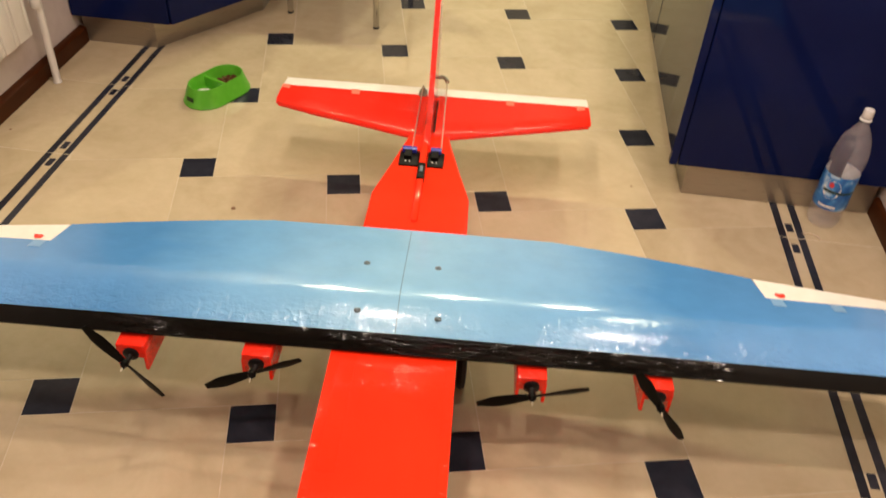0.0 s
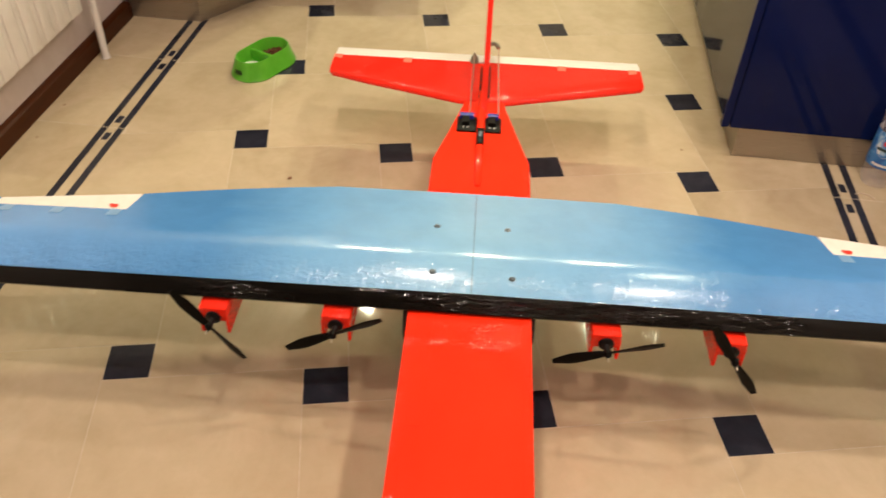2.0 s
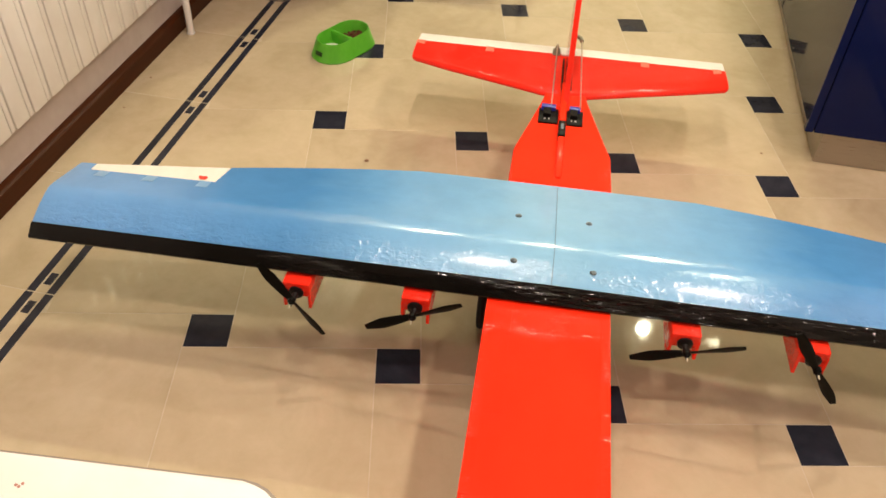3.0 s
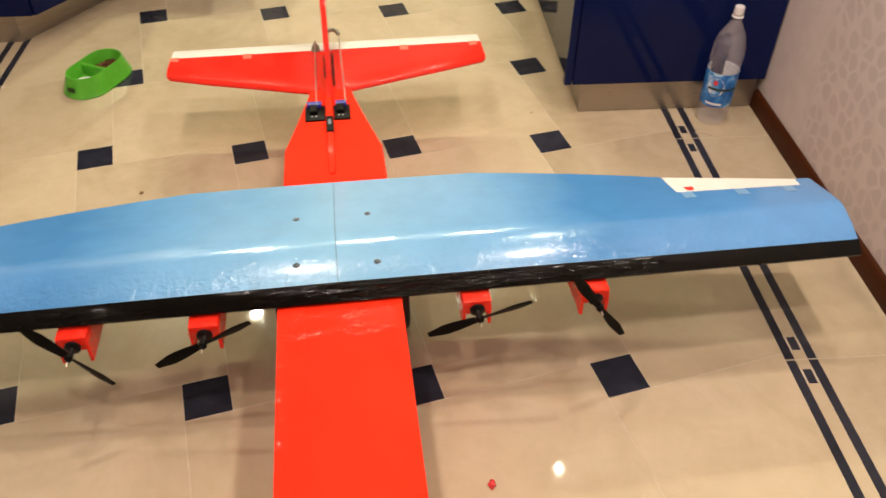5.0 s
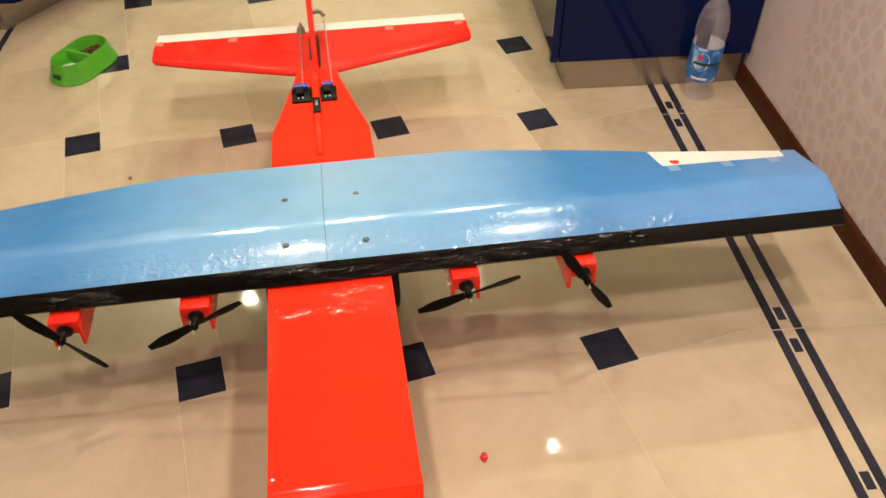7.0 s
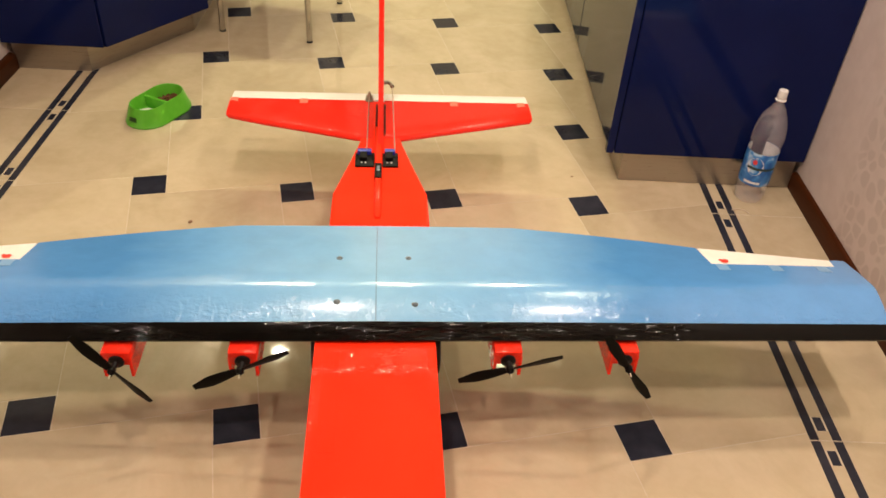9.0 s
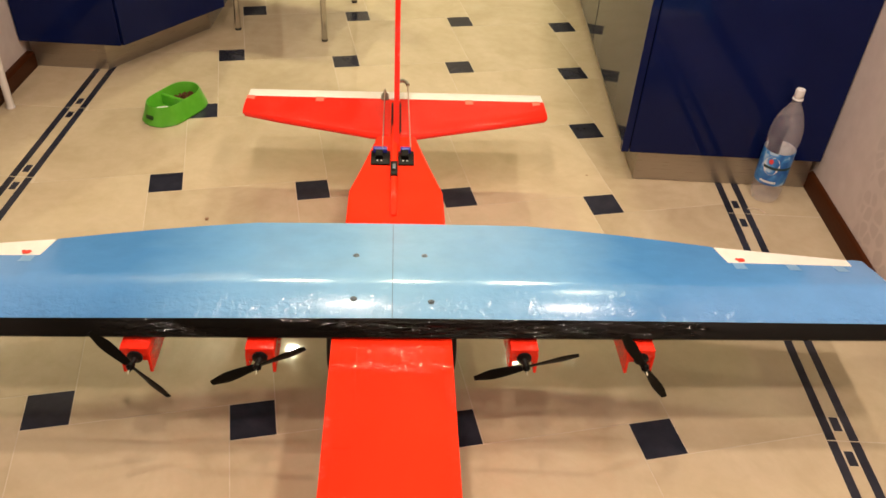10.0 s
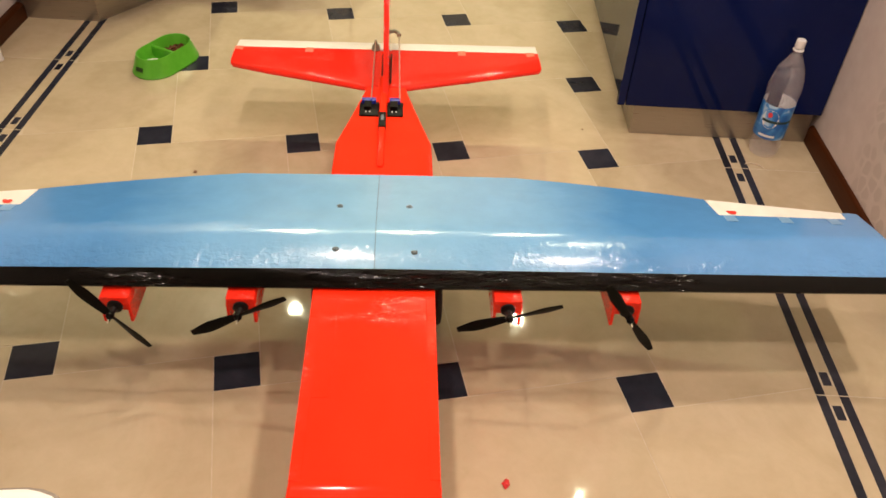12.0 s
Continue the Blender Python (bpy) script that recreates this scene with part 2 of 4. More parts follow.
# fine puckers along the long edges, in front of the wing and in a few stray places
_edge = ramp(M_RED, _abs.outputs[0], [(0.078, grey(0)), (0.086, grey(1))])
_shift = M_RED.node_tree.nodes.new("ShaderNodeMath")
_shift.inputs[1].default_value = 0.6
ln(M_RED, _sep.outputs["Y"], _shift.inputs[0])
_front = ramp(M_RED, _shift.outputs[0], [(0.42, grey(0)), (0.46, grey(0.8)), (0.52, grey(1)), (0.56, grey(0))])
_stray = ramp(M_RED, noise_tex(M_RED, coords(M_RED), 26, 2), [(0.66, grey(0)), (0.74, grey(0.7))])
_where = mixc(M_RED, 1.0, mixc(M_RED, 1.0, _edge, _front, "LIGHTEN"), _stray, "LIGHTEN")
_here = ramp(M_RED, noise_tex(M_RED, coords(M_RED, (0.6, 1.4, 1)), 30, 3), [(0.48, grey(0.0)), (0.60, grey(1))])
_where = mixc(M_RED, 1.0, _where, _here, "MULTIPLY")
_nrm = bump(M_RED, noise_tex(M_RED, coords(M_RED), 14, 2), 0.05, 0.004)
_nrm = creases(M_RED, (0.35, 1, 1), 120, 0.0010, _where, _nrm)
set_normal(M_RED, facets(M_RED, (0.5, 1, 1), 430, 0.14, _where, _nrm))
M_PODRED = tape_mat("pod_red_tape", (0.84, 0.022, 0.008), (0.92, 0.032, 0.011), 0.07, 120, 0.4, depth=0.001, wave=0.6, spec=0.25, coat=0.0, folds=(((0.5, 1, 1), 120, 0.0012),), facet=((0.6, 1, 1), 300, 0.24), cover=0.32)
# tail copy of the red tape, deepened for how light falls there
M_DIMRED = tape_mat("dimmed_red_tape", (0.80, 0.020, 0.010), (0.86, 0.030, 0.013), 0.08, 80, 0.5, depth=0.0009, wave=0.5, spec=0.20, coat=0.0, facet=((0.6, 1, 1), 260, 0.05))
M_BLACKTAPE = tape_mat("black_tape", (0.0030, 0.0026, 0.0022), (0.0055, 0.0048, 0.0040), 0.06, 120, 0.6, (0.40, 1.5, 1.5), depth=0.002, spec=0.20, coat=0.0, patch=0.08, wave=1.0, folds=(((0.2, 1, 1), 160, 0.0020),), facet=((0.11, 1, 1), 430, 0.42), axis="X", span=(0.52, 0.40), flat=0.03)

# wing covering: light blue at the middle, deeper blue outwards
M_WING = tape_mat("blue_tape", (0.10, 0.30, 0.62), (0.15, 0.38, 0.70), 0.13, 80, 0.6, (0.8, 1.4, 1), axis="Y", span=(0.485, 0.43), depth=0.0022, coat=0.60, patch=0.10, wave=1.5, flat=0.03, folds=(((1, 0.5, 1), 55, 0.0026), ((1, 0.35, 1), 150, 0.0008)), facet=((1, 0.4, 1), 100, 0.042), cover=0.36)
bsdf(M_WING).inputs["Coat Roughness"].default_value = 0.16
_v = coords(M_WING)
_sep = nd(M_WING, "ShaderNodeSeparateXYZ")
ln(M_WING, _v, _sep.inputs[0])
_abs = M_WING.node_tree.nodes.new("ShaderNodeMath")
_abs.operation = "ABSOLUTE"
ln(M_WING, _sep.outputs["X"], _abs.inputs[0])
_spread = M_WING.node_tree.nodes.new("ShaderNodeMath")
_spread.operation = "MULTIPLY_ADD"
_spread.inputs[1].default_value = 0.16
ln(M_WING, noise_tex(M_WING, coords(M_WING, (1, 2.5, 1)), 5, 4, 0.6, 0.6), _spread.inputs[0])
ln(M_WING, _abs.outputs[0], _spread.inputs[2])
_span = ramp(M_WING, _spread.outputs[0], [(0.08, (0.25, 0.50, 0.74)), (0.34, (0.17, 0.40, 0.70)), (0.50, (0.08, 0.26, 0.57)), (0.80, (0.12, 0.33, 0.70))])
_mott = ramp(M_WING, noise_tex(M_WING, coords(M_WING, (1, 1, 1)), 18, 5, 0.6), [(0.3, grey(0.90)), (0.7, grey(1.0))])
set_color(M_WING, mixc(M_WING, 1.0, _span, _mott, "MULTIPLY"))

M_FOAM = mat("white_foam_sheet", (0.80, 0.77, 0.70), 0.5)
set_color(M_FOAM, ramp(M_FOAM, noise_tex(M_FOAM, coords(M_FOAM), 40, 5), [(0.3, (0.76, 0.73, 0.66)), (0.7, (0.83, 0.80, 0.74))]))
M_TAPECLEAR = mat("clear_tape_patch", (0.20, 0.38, 0.62), 0.3)
M_TAPEPINK = mat("clear_tape_on_red", (0.95, 0.20, 0.13), 0.22)
M_REDMARK = mat("red_marking_tape", (0.85, 0.05, 0.03), 0.35)
M_BLACK = mat("black_plastic", (0.004, 0.0035, 0.003), 0.35, spec=0.08)
set_rough(M_BLACK, noise_tex(M_BLACK, coords(M_BLACK), 70, 4), 0.28, 0.5)
M_RUBBER = mat("black_rubber", (0.014, 0.013, 0.013), 0.7)
M_MOTOR = mat("dark_motor_metal", (0.007, 0.005, 0.005), 0.45, 0.0, 0.2)
M_SERVO = mat("blue_servo_plastic", (0.02, 0.03, 0.32), 0.3)
M_HORN = mat("grey_green_plastic", (0.24, 0.24, 0.17), 0.5)
M_WIRE = mat("pale_steel_wire", (0.72, 0.66, 0.52), 0.3, 0.7)
M_SCREW = mat("dark_screw_steel", (0.035, 0.045, 0.055), 0.3)
M_WASHER = mat("worn_washer", (0.12, 0.16, 0.20), 0.35)
M_BOLT = mat("pale_bolt_steel", (0.09, 0.13, 0.17), 0.35)
M_GREEN = mat("green_plastic", (0.075, 0.42, 0.02), 0.30)
set_color(M_GREEN, ramp(M_GREEN, noise_tex(M_GREEN, coords(M_GREEN), 30, 4), [(0.3, (0.095, 0.40, 0.022)), (0.7, (0.125, 0.47, 0.034))]))
M_KIBBLE = mat("brown_kibble", (0.10, 0.030, 0.006), 0.7)
M_MILK = mat("white_bowl_content", (0.80, 0.83, 0.76), 0.2)
M_PET = mat("clear_plastic", (0.62, 0.58, 0.62), 0.12)
bsdf(M_PET).inputs["Alpha"].default_value = 0.30
_pf = noise_tex(M_PET, coords(M_PET), 60, 3)
ln(M_PET, ramp(M_PET, _pf, [(0.35, grey(0.14)), (0.7, grey(0.34))]), bsdf(M_PET).inputs["Alpha"])
set_normal(M_PET, bump(M_PET, noise_tex(M_PET, coords(M_PET), 45, 3), 0.3, 0.004))
M_CAP = mat("white_cap_plastic", (0.80, 0.78, 0.76), 0.4)
M_LABEL = mat("blue_printed_label", (0.08, 0.35, 0.72), 0.35)
set_color(M_LABEL, ramp(M_LABEL, noise_tex(M_LABEL, coords(M_LABEL, (1, 1, 0.8)), 34, 2, 0.5, 0.6), [(0.42, (0.02, 0.13, 0.46)), (0.56, (0.05, 0.26, 0.66)), (0.66, (0.42, 0.62, 0.84))]))
M_LABELWHITE = mat("white_label_print", (0.78, 0.80, 0.82), 0.4)
M_LABELDARK = mat("dark_label_print", (0.02, 0.05, 0.06), 0.4)
M_LABELRED = mat("red_label_print", (0.7, 0.05, 0.06), 0.4)
M_LAMPRING = mat("satin_lamp_ring", (0.7, 0.68, 0.64), 0.3, 0.9)
M_GLOW = mat("lamp_glow", (1, 1, 1), 0.5)
bsdf(M_GLOW).inputs["Emission Color"].default_value = (*WARM, 1)
bsdf(M_GLOW).inputs["Emission Strength"].default_value = 40.0
M_SCRAP = mat("red_foil_scrap", (0.7, 0.03, 0.03), 0.4)
M_CRUMB = mat("dry_crumb", (0.24, 0.13, 0.07), 0.8)
M_HAIR = mat("pale_shaving", (0.60, 0.50, 0.37), 0.7)

# ---- mesh helpers ----


def finish(bm, name, material, smooth=False, angle=35):
    bmesh.ops.recalc_face_normals(bm, faces=bm.faces[:])
    me = bpy.data.meshes.new(name)
    bm.to_mesh(me)
    bm.free()
    if material:
        me.materials.append(material)
    if smooth:
        for p in me.polygons:
            p.use_smooth = True
        me.set_sharp_from_angle(angle=radians(angle))
    return me


def part(name, bm, material, parent=None, label="", smooth=True, angle=35):
    ob = new(name, finish(bm, name, material, smooth, angle))
    if parent is not None:
        ob.parent = parent
    if label:
        ob["label"] = label
    return ob


def empty(name, m=None):
    ob = new(name)
    ob.empty_display_size = 0.05
    if m is not None:
        ob.matrix_basis = m
    return ob


def box(x0, x1, y0, y1, z0, z1, bevel=0.0, seg=2):
    bm = bmesh.new()
    bmesh.ops.create_cube(bm, size=1)
    for v in bm.verts:
        v.co = Vector((x0 + (v.co.x + 0.5) * (x1 - x0), y0 + (v.co.y + 0.5) * (y1 - y0), z0 + (v.co.z + 0.5) * (z1 - z0)))
    if bevel:
        bmesh.ops.bevel(bm, geom=bm.edges[:], offset=bevel, segments=seg, profile=0.5, affect="EDGES")
    return bm


def loft(rings, cap=True, close=True):
    """Rings of points with equal counts joined into a skin."""
    bm = bmesh.new()
    vs = [[bm.verts.new(p) for p in r] for r in rings]
    n = len(rings[0])
    for a, b in zip(vs, vs[1:]):
        for i in range(n if close else n - 1):
            j = (i + 1) % n
            bm.faces.new((a[i], a[j], b[j], b[i]))
    if cap:
        bm.faces.new(vs[0][::-1])
        bm.faces.new(vs[-1])
    return bm


def circle(cx, cy, z, r, n=24):
    return [(cx + r * math.cos(2 * math.pi * k / n), cy + r * math.sin(2 * math.pi * k / n), z) for k in range(n)]


def lathe(profile, n=28, cap=True):
    return loft([circle(0, 0, z, max(r, 1e-4), n) for r, z in profile], cap)


def tube(points, r, n=10):
    pts = [Vector(p) for p in points]
    rings = []
    for i, p in enumerate(pts):
        d = (pts[min(i + 1, len(pts) - 1)] - pts[max(i - 1, 0)]).normalized()
        q = d.to_track_quat("Z", "Y")
        rings.append([p + q @ Vector((r * math.cos(2 * math.pi * k / n), r * math.sin(2 * math.pi * k / n), 0)) for k in range(n)])
    return loft(rings)


def prism(outline, z0, z1, bevel=0.0):
    bm = loft([[(x, y, z0) for x, y in outline], [(x, y, z1) for x, y in outline]])
    if bevel:
        top = [e for e in bm.edges if all(abs(v.co.z - z1) < 1e-6 for v in e.verts)]
        bmesh.ops.bevel(bm, geom=top, offset=bevel, segments=2, profile=0.5, affect="EDGES")
    return bm


def moved(bm, m):
    bmesh.ops.transform(bm, matrix=m, verts=bm.verts[:])
    return bm


# ---- the room ----
XL, XR, YB, YF = -0.538, 1.541, -2.4, 4.4   # wall faces


def wall(name, x0, x1, y0, y1, label):
    ob = part(name, box(x0, x1, y0, y1, -0.02, CEIL), M_WALL, smooth=False)
    return tagged(ob, label, "wall", kind="structure")


wall("wall_west", XL - 0.12, XL, YB - 0.12, YF + 0.12, "pale wallpapered wall with faint pebble pattern behind radiator")
wall("wall_east", XR, XR + 0.12, YB - 0.12, YF + 0.12, "pale beige wallpapered wall with grey pebble pattern")
# both end walls are out of view, added to close the room for bounce light
wall("wall_south", XL, XR, YB - 0.12, YB, "unseen plain pale wallpapered end wall")
wall("wall_north", XL, XR, YF, YF + 0.12, "unseen plain pale wallpapered far wall")
tagged(part("ceiling", box(XL - 0.12, XR + 0.12, YB - 0.12, YF + 0.12, CEIL, CEIL + 0.1), M_CEIL, smooth=False), "plain white painted ceiling with recessed spotlights", "ceiling", kind="structure")


def baseboard(name, x0, x1, y0, y1, face):
    """Brown skirting with a rounded top towards the room."""
    w = x1 - x0
    prof = [(0, 0), (w, 0), (w, 0.040), (w * 0.8, 0.044), (w * 0.45, 0.0465), (0, 0.047)]
    pts = [(x0 + u, z) if face > 0 else (x1 - u, z) for u, z in prof]
    bm = loft([[(x, y0, z) for x, z in pts], [(x, y1, z) for x, z in pts]])
    return tagged(part(name, bm, M_WOOD), "dark brown wooden skirting board along wallpapered wall", "baseboard", kind="structure")


baseboard("baseboard_west", XL, XL + 0.019, YB, 1.225, 1)
baseboard("baseboard_east", XR - 0.010, XR, YB, 0.80, -1)

# ceiling spotlights
for sx, sy, share, sr in SPOTS:
    lamp = empty("ceiling_spotlight", pose(sx, sy, CEIL))
    tagged(lamp, "small round recessed warm white ceiling spotlight", "spotlight", "ceiling spotlights")
    part("ring", lathe([(sr + 0.002, 0.0), (sr + 0.020, 0.0), (sr + 0.022, -0.004), (sr + 0.010, -0.008), (sr + 0.002, -0.006)], 24, False), M_LAMPRING, lamp)
    part("bulb", lathe([(sr + 0.001, -0.001), (sr, -0.003), (sr * 0.6, -0.005), (0.001, -0.006)], 24), M_GLOW, lamp)
    ld = bpy.data.lights.new("spot_light", "SPOT")
    ld.energy, ld.color, ld.shadow_soft_size = SPOT_W * 6 * share, WARM, sr
    ld.spot_size, ld.spot_blend = (radians(165), 0.6) if sr > 0.02 else (radians(62), 1.0)
    lo = new("spot_light", ld)
    lo.matrix_basis = pose(sx, sy, CEIL - 0.012) if sr > 0.02 else pose(sx, sy, CEIL - 0.012, -22, 11)

# oblong chandelier over the model: two bars with three bulbs each
cx, cy, cz, across, along, watts = CHANDELIER
chandelier = empty("chandelier", pose(cx, cy, CEIL))
tagged(chandelier, "oblong metal chandelier with six small round glowing bulbs", "chandelier")
drop = CEIL - cz - 0.055
part("canopy", lathe([(0.055, 0.0), (0.055, -0.006), (0.040, -0.022), (0.010, -0.028)], 28), M_LAMPRING, chandelier)
part("rod", tube([(0, 0, -0.026), (0, 0, -drop)], 0.006, 10), M_LAMPRING, chandelier)
part("crossbar", tube([(-across, 0, -drop), (0, 0, -drop + 0.006), (across, 0, -drop)], 0.006, 10), M_LAMPRING, chandelier)
for sx in (-1, 1):
    bar = part("bar", tube([(sx * across, -along - 0.02, -drop), (sx * across, along + 0.02, -drop)], 0.006, 10), M_LAMPRING, chandelier)
    for sy in (-1, 0, 1):
        part("socket", moved(lathe([(0.010, 0.002), (0.014, -0.004), (0.014, -0.026), (0.011, -0.030)], 16), Matrix.Translation((sx * across, sy * along, -drop))), M_LAMPRING, bar)
        part("bulb", moved(lathe([(0.011, -0.029), (0.0105, -0.033), (0.006, -0.037), (0.0005, -0.038)], 14), Matrix.Translation((sx * across, sy * along, -drop))), M_GLOW, bar, "glowing bulb")
        ld = bpy.data.lights.new("bulb_light", "SPOT")
        ld.energy, ld.color, ld.shadow_soft_size = watts, WARM_NEAR, 0.034
        ld.spot_size, ld.spot_blend = radians(150), 0.9
        lo = new("bulb_light", ld)
        lo.matrix_basis = pose(cx + sx * across, cy + sy * along, cz)

# ---- left side: radiator, pipe, cabinet ----
rad = empty("radiator", pose(-0.487, 0, 0))
tagged(rad, "white enamelled ribbed panel radiator mounted on wall", "radiator")
part("back_panel", box(-0.045, -0.012, -1.2, 0.93, 0.165, 0.60, 0.004), M_RADIATOR, rad)
y = -1.195
while y < 0.90:
    part("rib", box(-0.014, 0.0, y + 0.0012, y + 0.0450, 0.155, 0.605, 0.004), M_RADIATOR, rad)
    part("rib", box(-0.014, -0.0015, y + 0.0472, y + 0.0598, 0.155, 0.605, 0.003), M_RADIATOR, rad)
    y += 0.061
for yy in (-1.0, 0.80):
    part("bracket", box(-0.0508, -0.03, yy, yy + 0.03, 0.20, 0.56, 0.002), M_RADIATOR, rad)

pipe = empty("heating_pipe", pose(-0.491, 0.985, 0))
tagged(pipe, "white painted heating pipe standing on tiled floor", "pipe")
part("tube", tube([(0, 0, 0), (0, 0.003, 0.1), (0, 0.012, 0.24), (0, 0.02, 0.5)], 0.0092, 12), M_RADIATOR, pipe)
part("valve", lathe([(0.011, 0.205), (0.0135, 0.209), (0.0135, 0.228), (0.010, 0.233)], 14), M_RADIATOR, pipe)
part("collar", lathe([(0.0110, 0.0), (0.0110, 0.003), (0.0095, 0.005)], 14), M_RADIATOR, pipe)


def cabinet(name, outline, plinth, z0, z1, label, front, doors):
    """A floor unit on a recessed metal plinth; outline and plinth are plan polygons."""
    cab = empty(name)
    tagged(cab, label, "cabinet")
    part("plinth", prism(plinth, 0.0, z0), M_STEEL, cab, "brushed metal kickboard", smooth=False)
    part("body", prism(outline, z0, z1), M_GREYGLOSS, cab, "grey carcass", smooth=False)
    for (ax, ay), (bx, by), material, nm in doors:
        d = Vector((bx - ax, by - ay, 0))
        n = Vector((d.y, -d.x, 0)).normalized()
        w = d.length
        bm = box(0.0015, w - 0.0015, -0.019, -0.001, 0.0, z1 - z0, 0.002)
        ang = math.atan2(d.y, d.x)
        ob = part(nm, moved(bm, Matrix.Translation((ax, ay, z0 + 0.001)) @ Matrix.Rotation(ang, 4, "Z")), material, cab, front, smooth=False)
    return cab


cabinet("corner_cabinet", [(-0.536, 1.213), (-0.262, 1.213), (-0.060, 1.517), (-0.060, 2.4), (-0.536, 2.4)],
        [(-0.527, 1.228), (-0.318, 1.228), (-0.108, 1.544), (-0.108, 2.39), (-0.527, 2.39)], 0.088, 0.86,
        "dark blue lacquered corner kitchen cabinet on metal plinth", "glossy dark blue door",
        [((-0.536, 1.2125), (-0.2545, 1.2125), M_BLUE, "door"), ((-0.2655, 1.2060), (-0.0585, 1.5165), M_BLUE, "door")])
cabinet("kitchen_cabinet", [(1.090, 0.7995), (1.539, 0.7995), (1.539, 2.6), (1.090, 2.6)],
        [(1.108, 0.799), (1.530, 0.799), (1.530, 2.59), (1.108, 2.59)], 0.084, 0.86,
        "kitchen base cabinet with dark blue end panel and metal plinth", "",
        [((1.0595, 0.7985), (1.0800, 0.7985), M_BLUE, "end_strip"), ((1.0790, 0.7985), (1.5395, 0.7985), M_BLUE, "end_panel"), ((1.0895, 1.398), (1.0895, 0.802), M_GREYGLOSS, "drawer_front"), ((1.0895, 1.998), (1.0895, 1.401), M_GREYGLOSS, "drawer_front"), ((1.0895, 2.598), (1.0895, 2.001), M_GREYGLOSS, "drawer_front")])

# ---- chair beyond the tail ----
chair = empty("metal_chair", pose(0.148, 1.683, 0, 0, 0, -10.1))
tagged(chair, "kitchen chair with slim chromed tubular steel legs", "chair")
for lx, ly in ((-0.142, -0.165), (0.142, -0.165), (-0.142, 0.165), (0.142, 0.165)):
    leg = part("leg", tube([(lx, ly, 0.006), (lx * 0.98, ly * 0.97, 0.2), (lx * 0.96, ly * 0.92, 0.354)], 0.009, 12), M_CHROME, chair)
    part("foot_cap", moved(lathe([(0.0095, 0.0), (0.0100, 0.002), (0.0095, 0.006)], 12), Matrix.Translation((lx, ly, 0))), M_RUBBER, leg)


def rounded(hx, hy, r, n=6):
    out = []
    for cx, cy, a0 in ((hx - r, hy - r, 0), (-hx + r, hy - r, 90), (-hx + r, -hy + r, 180), (hx - r, -hy + r, 270)):
        for k in range(n + 1):
            a = radians(a0 + 90 * k / n)
            out.append((cx + r * math.cos(a), cy + r * math.sin(a)))
    return out


# seat is out of view; its dark covering deepens the shade below
part("seat", moved(prism(rounded(0.172, 0.170, 0.05), 0.352, 0.385, 0.008), Matrix.Translation((0, 0.035, 0))), M_VINYL, chair, "unseen seat, dark to deepen shade below")
# unseen back, added to lengthen the chair's shadow on the floor
part("back_frame", tube([(-0.150, 0.17, 0.36), (-0.160, 0.20, 0.60), (-0.150, 0.222, 0.78), (-0.09, 0.235, 0.83), (0.09, 0.235, 0.83), (0.150, 0.222, 0.78), (0.160, 0.20, 0.60), (0.150, 0.17, 0.36)], 0.009, 12), M_CHROME, chair)
part("backrest", box(-0.150, 0.150, 0.200, 0.218, 0.62, 0.81, 0.008, 3), M_VINYL, chair)

# ---- white stool near the camera ----
stool = empty("white_stool", pose(0.205, -0.722, 0, 0, 0, 5.5))
tagged(stool, "white stool with rounded seat corners and grey edge", "stool")

part("seat", prism(rounded(0.193, 0.200, 0.042), 0.428, 0.450, 0.003), M_WHITE, stool)
part("edge_band", prism(rounded(0.1958, 0.2028, 0.0448), 0.424, 0.4480, 0.001), M_RIM, stool, "worn grey edge band")
for lx, ly in ((-0.14, -0.15), (0.14, -0.15), (-0.14, 0.15), (0.14, 0.15)):
    part("leg", tube([(lx, ly, 0.0), (lx * 0.96, ly * 0.96, 0.426)], 0.013, 12), M_CHROME, stool)
for mx, my in ((-0.115, 0.161), (-0.106, 0.158), (-0.036, 0.171), (-0.031, 0.173), (-0.130, 0.155), (-0.122, 0.158), (-0.033, 0.170), (-0.110, 0.168)):
    part("red_speck", moved(lathe([(0.0016, 0.4498), (0.0015, 0.4503), (0.0003, 0.4505)], 6), Matrix.Translation((mx, my, 0))), mat("faded_red_speck", (0.42, 0.20, 0.15), 0.6), stool)

# ---- double pet bowl ----
bowl = empty("pet_bowl", pose(-0.070, 1.014, 0, 0, 0, 64))
bowl.scale = (0.74, 0.70, 0.95)
tagged(bowl, "green plastic double pet bowl with leftovers on tiled floor", "bowl")


def stadium(hl, hw, n=10):
    out = []
    for cx, a0 in ((hl - hw, -90), (-hl + hw, 90)):
        for k in range(n + 1):
            a = radians(a0 + 180 * k / n)
            out.append((cx + hw * math.cos(a), hw * math.sin(a)))
    return out


def ring3(hl, hw, z):
    return [(px, py, z) for px, py in stadium(hl, hw)]


part("body", loft([ring3(0.130, 0.082, 0.0), ring3(0.131, 0.083, 0.004), ring3(0.128, 0.080, 0.007), ring3(0.110, 0.063, 0.047), ring3(0.1085, 0.0615, 0.050), ring3(0.1060, 0.0590, 0.050), ring3(0.1045, 0.0575, 0.048), ring3(0.099, 0.052, 0.014), ring3(0.090, 0.043, 0.010)]), M_GREEN, bowl)
bm = box(-0.006, 0.006, -0.057, 0.057, 0.008, 0.043, 0.0025)
part("divider", bm, M_GREEN, bowl)
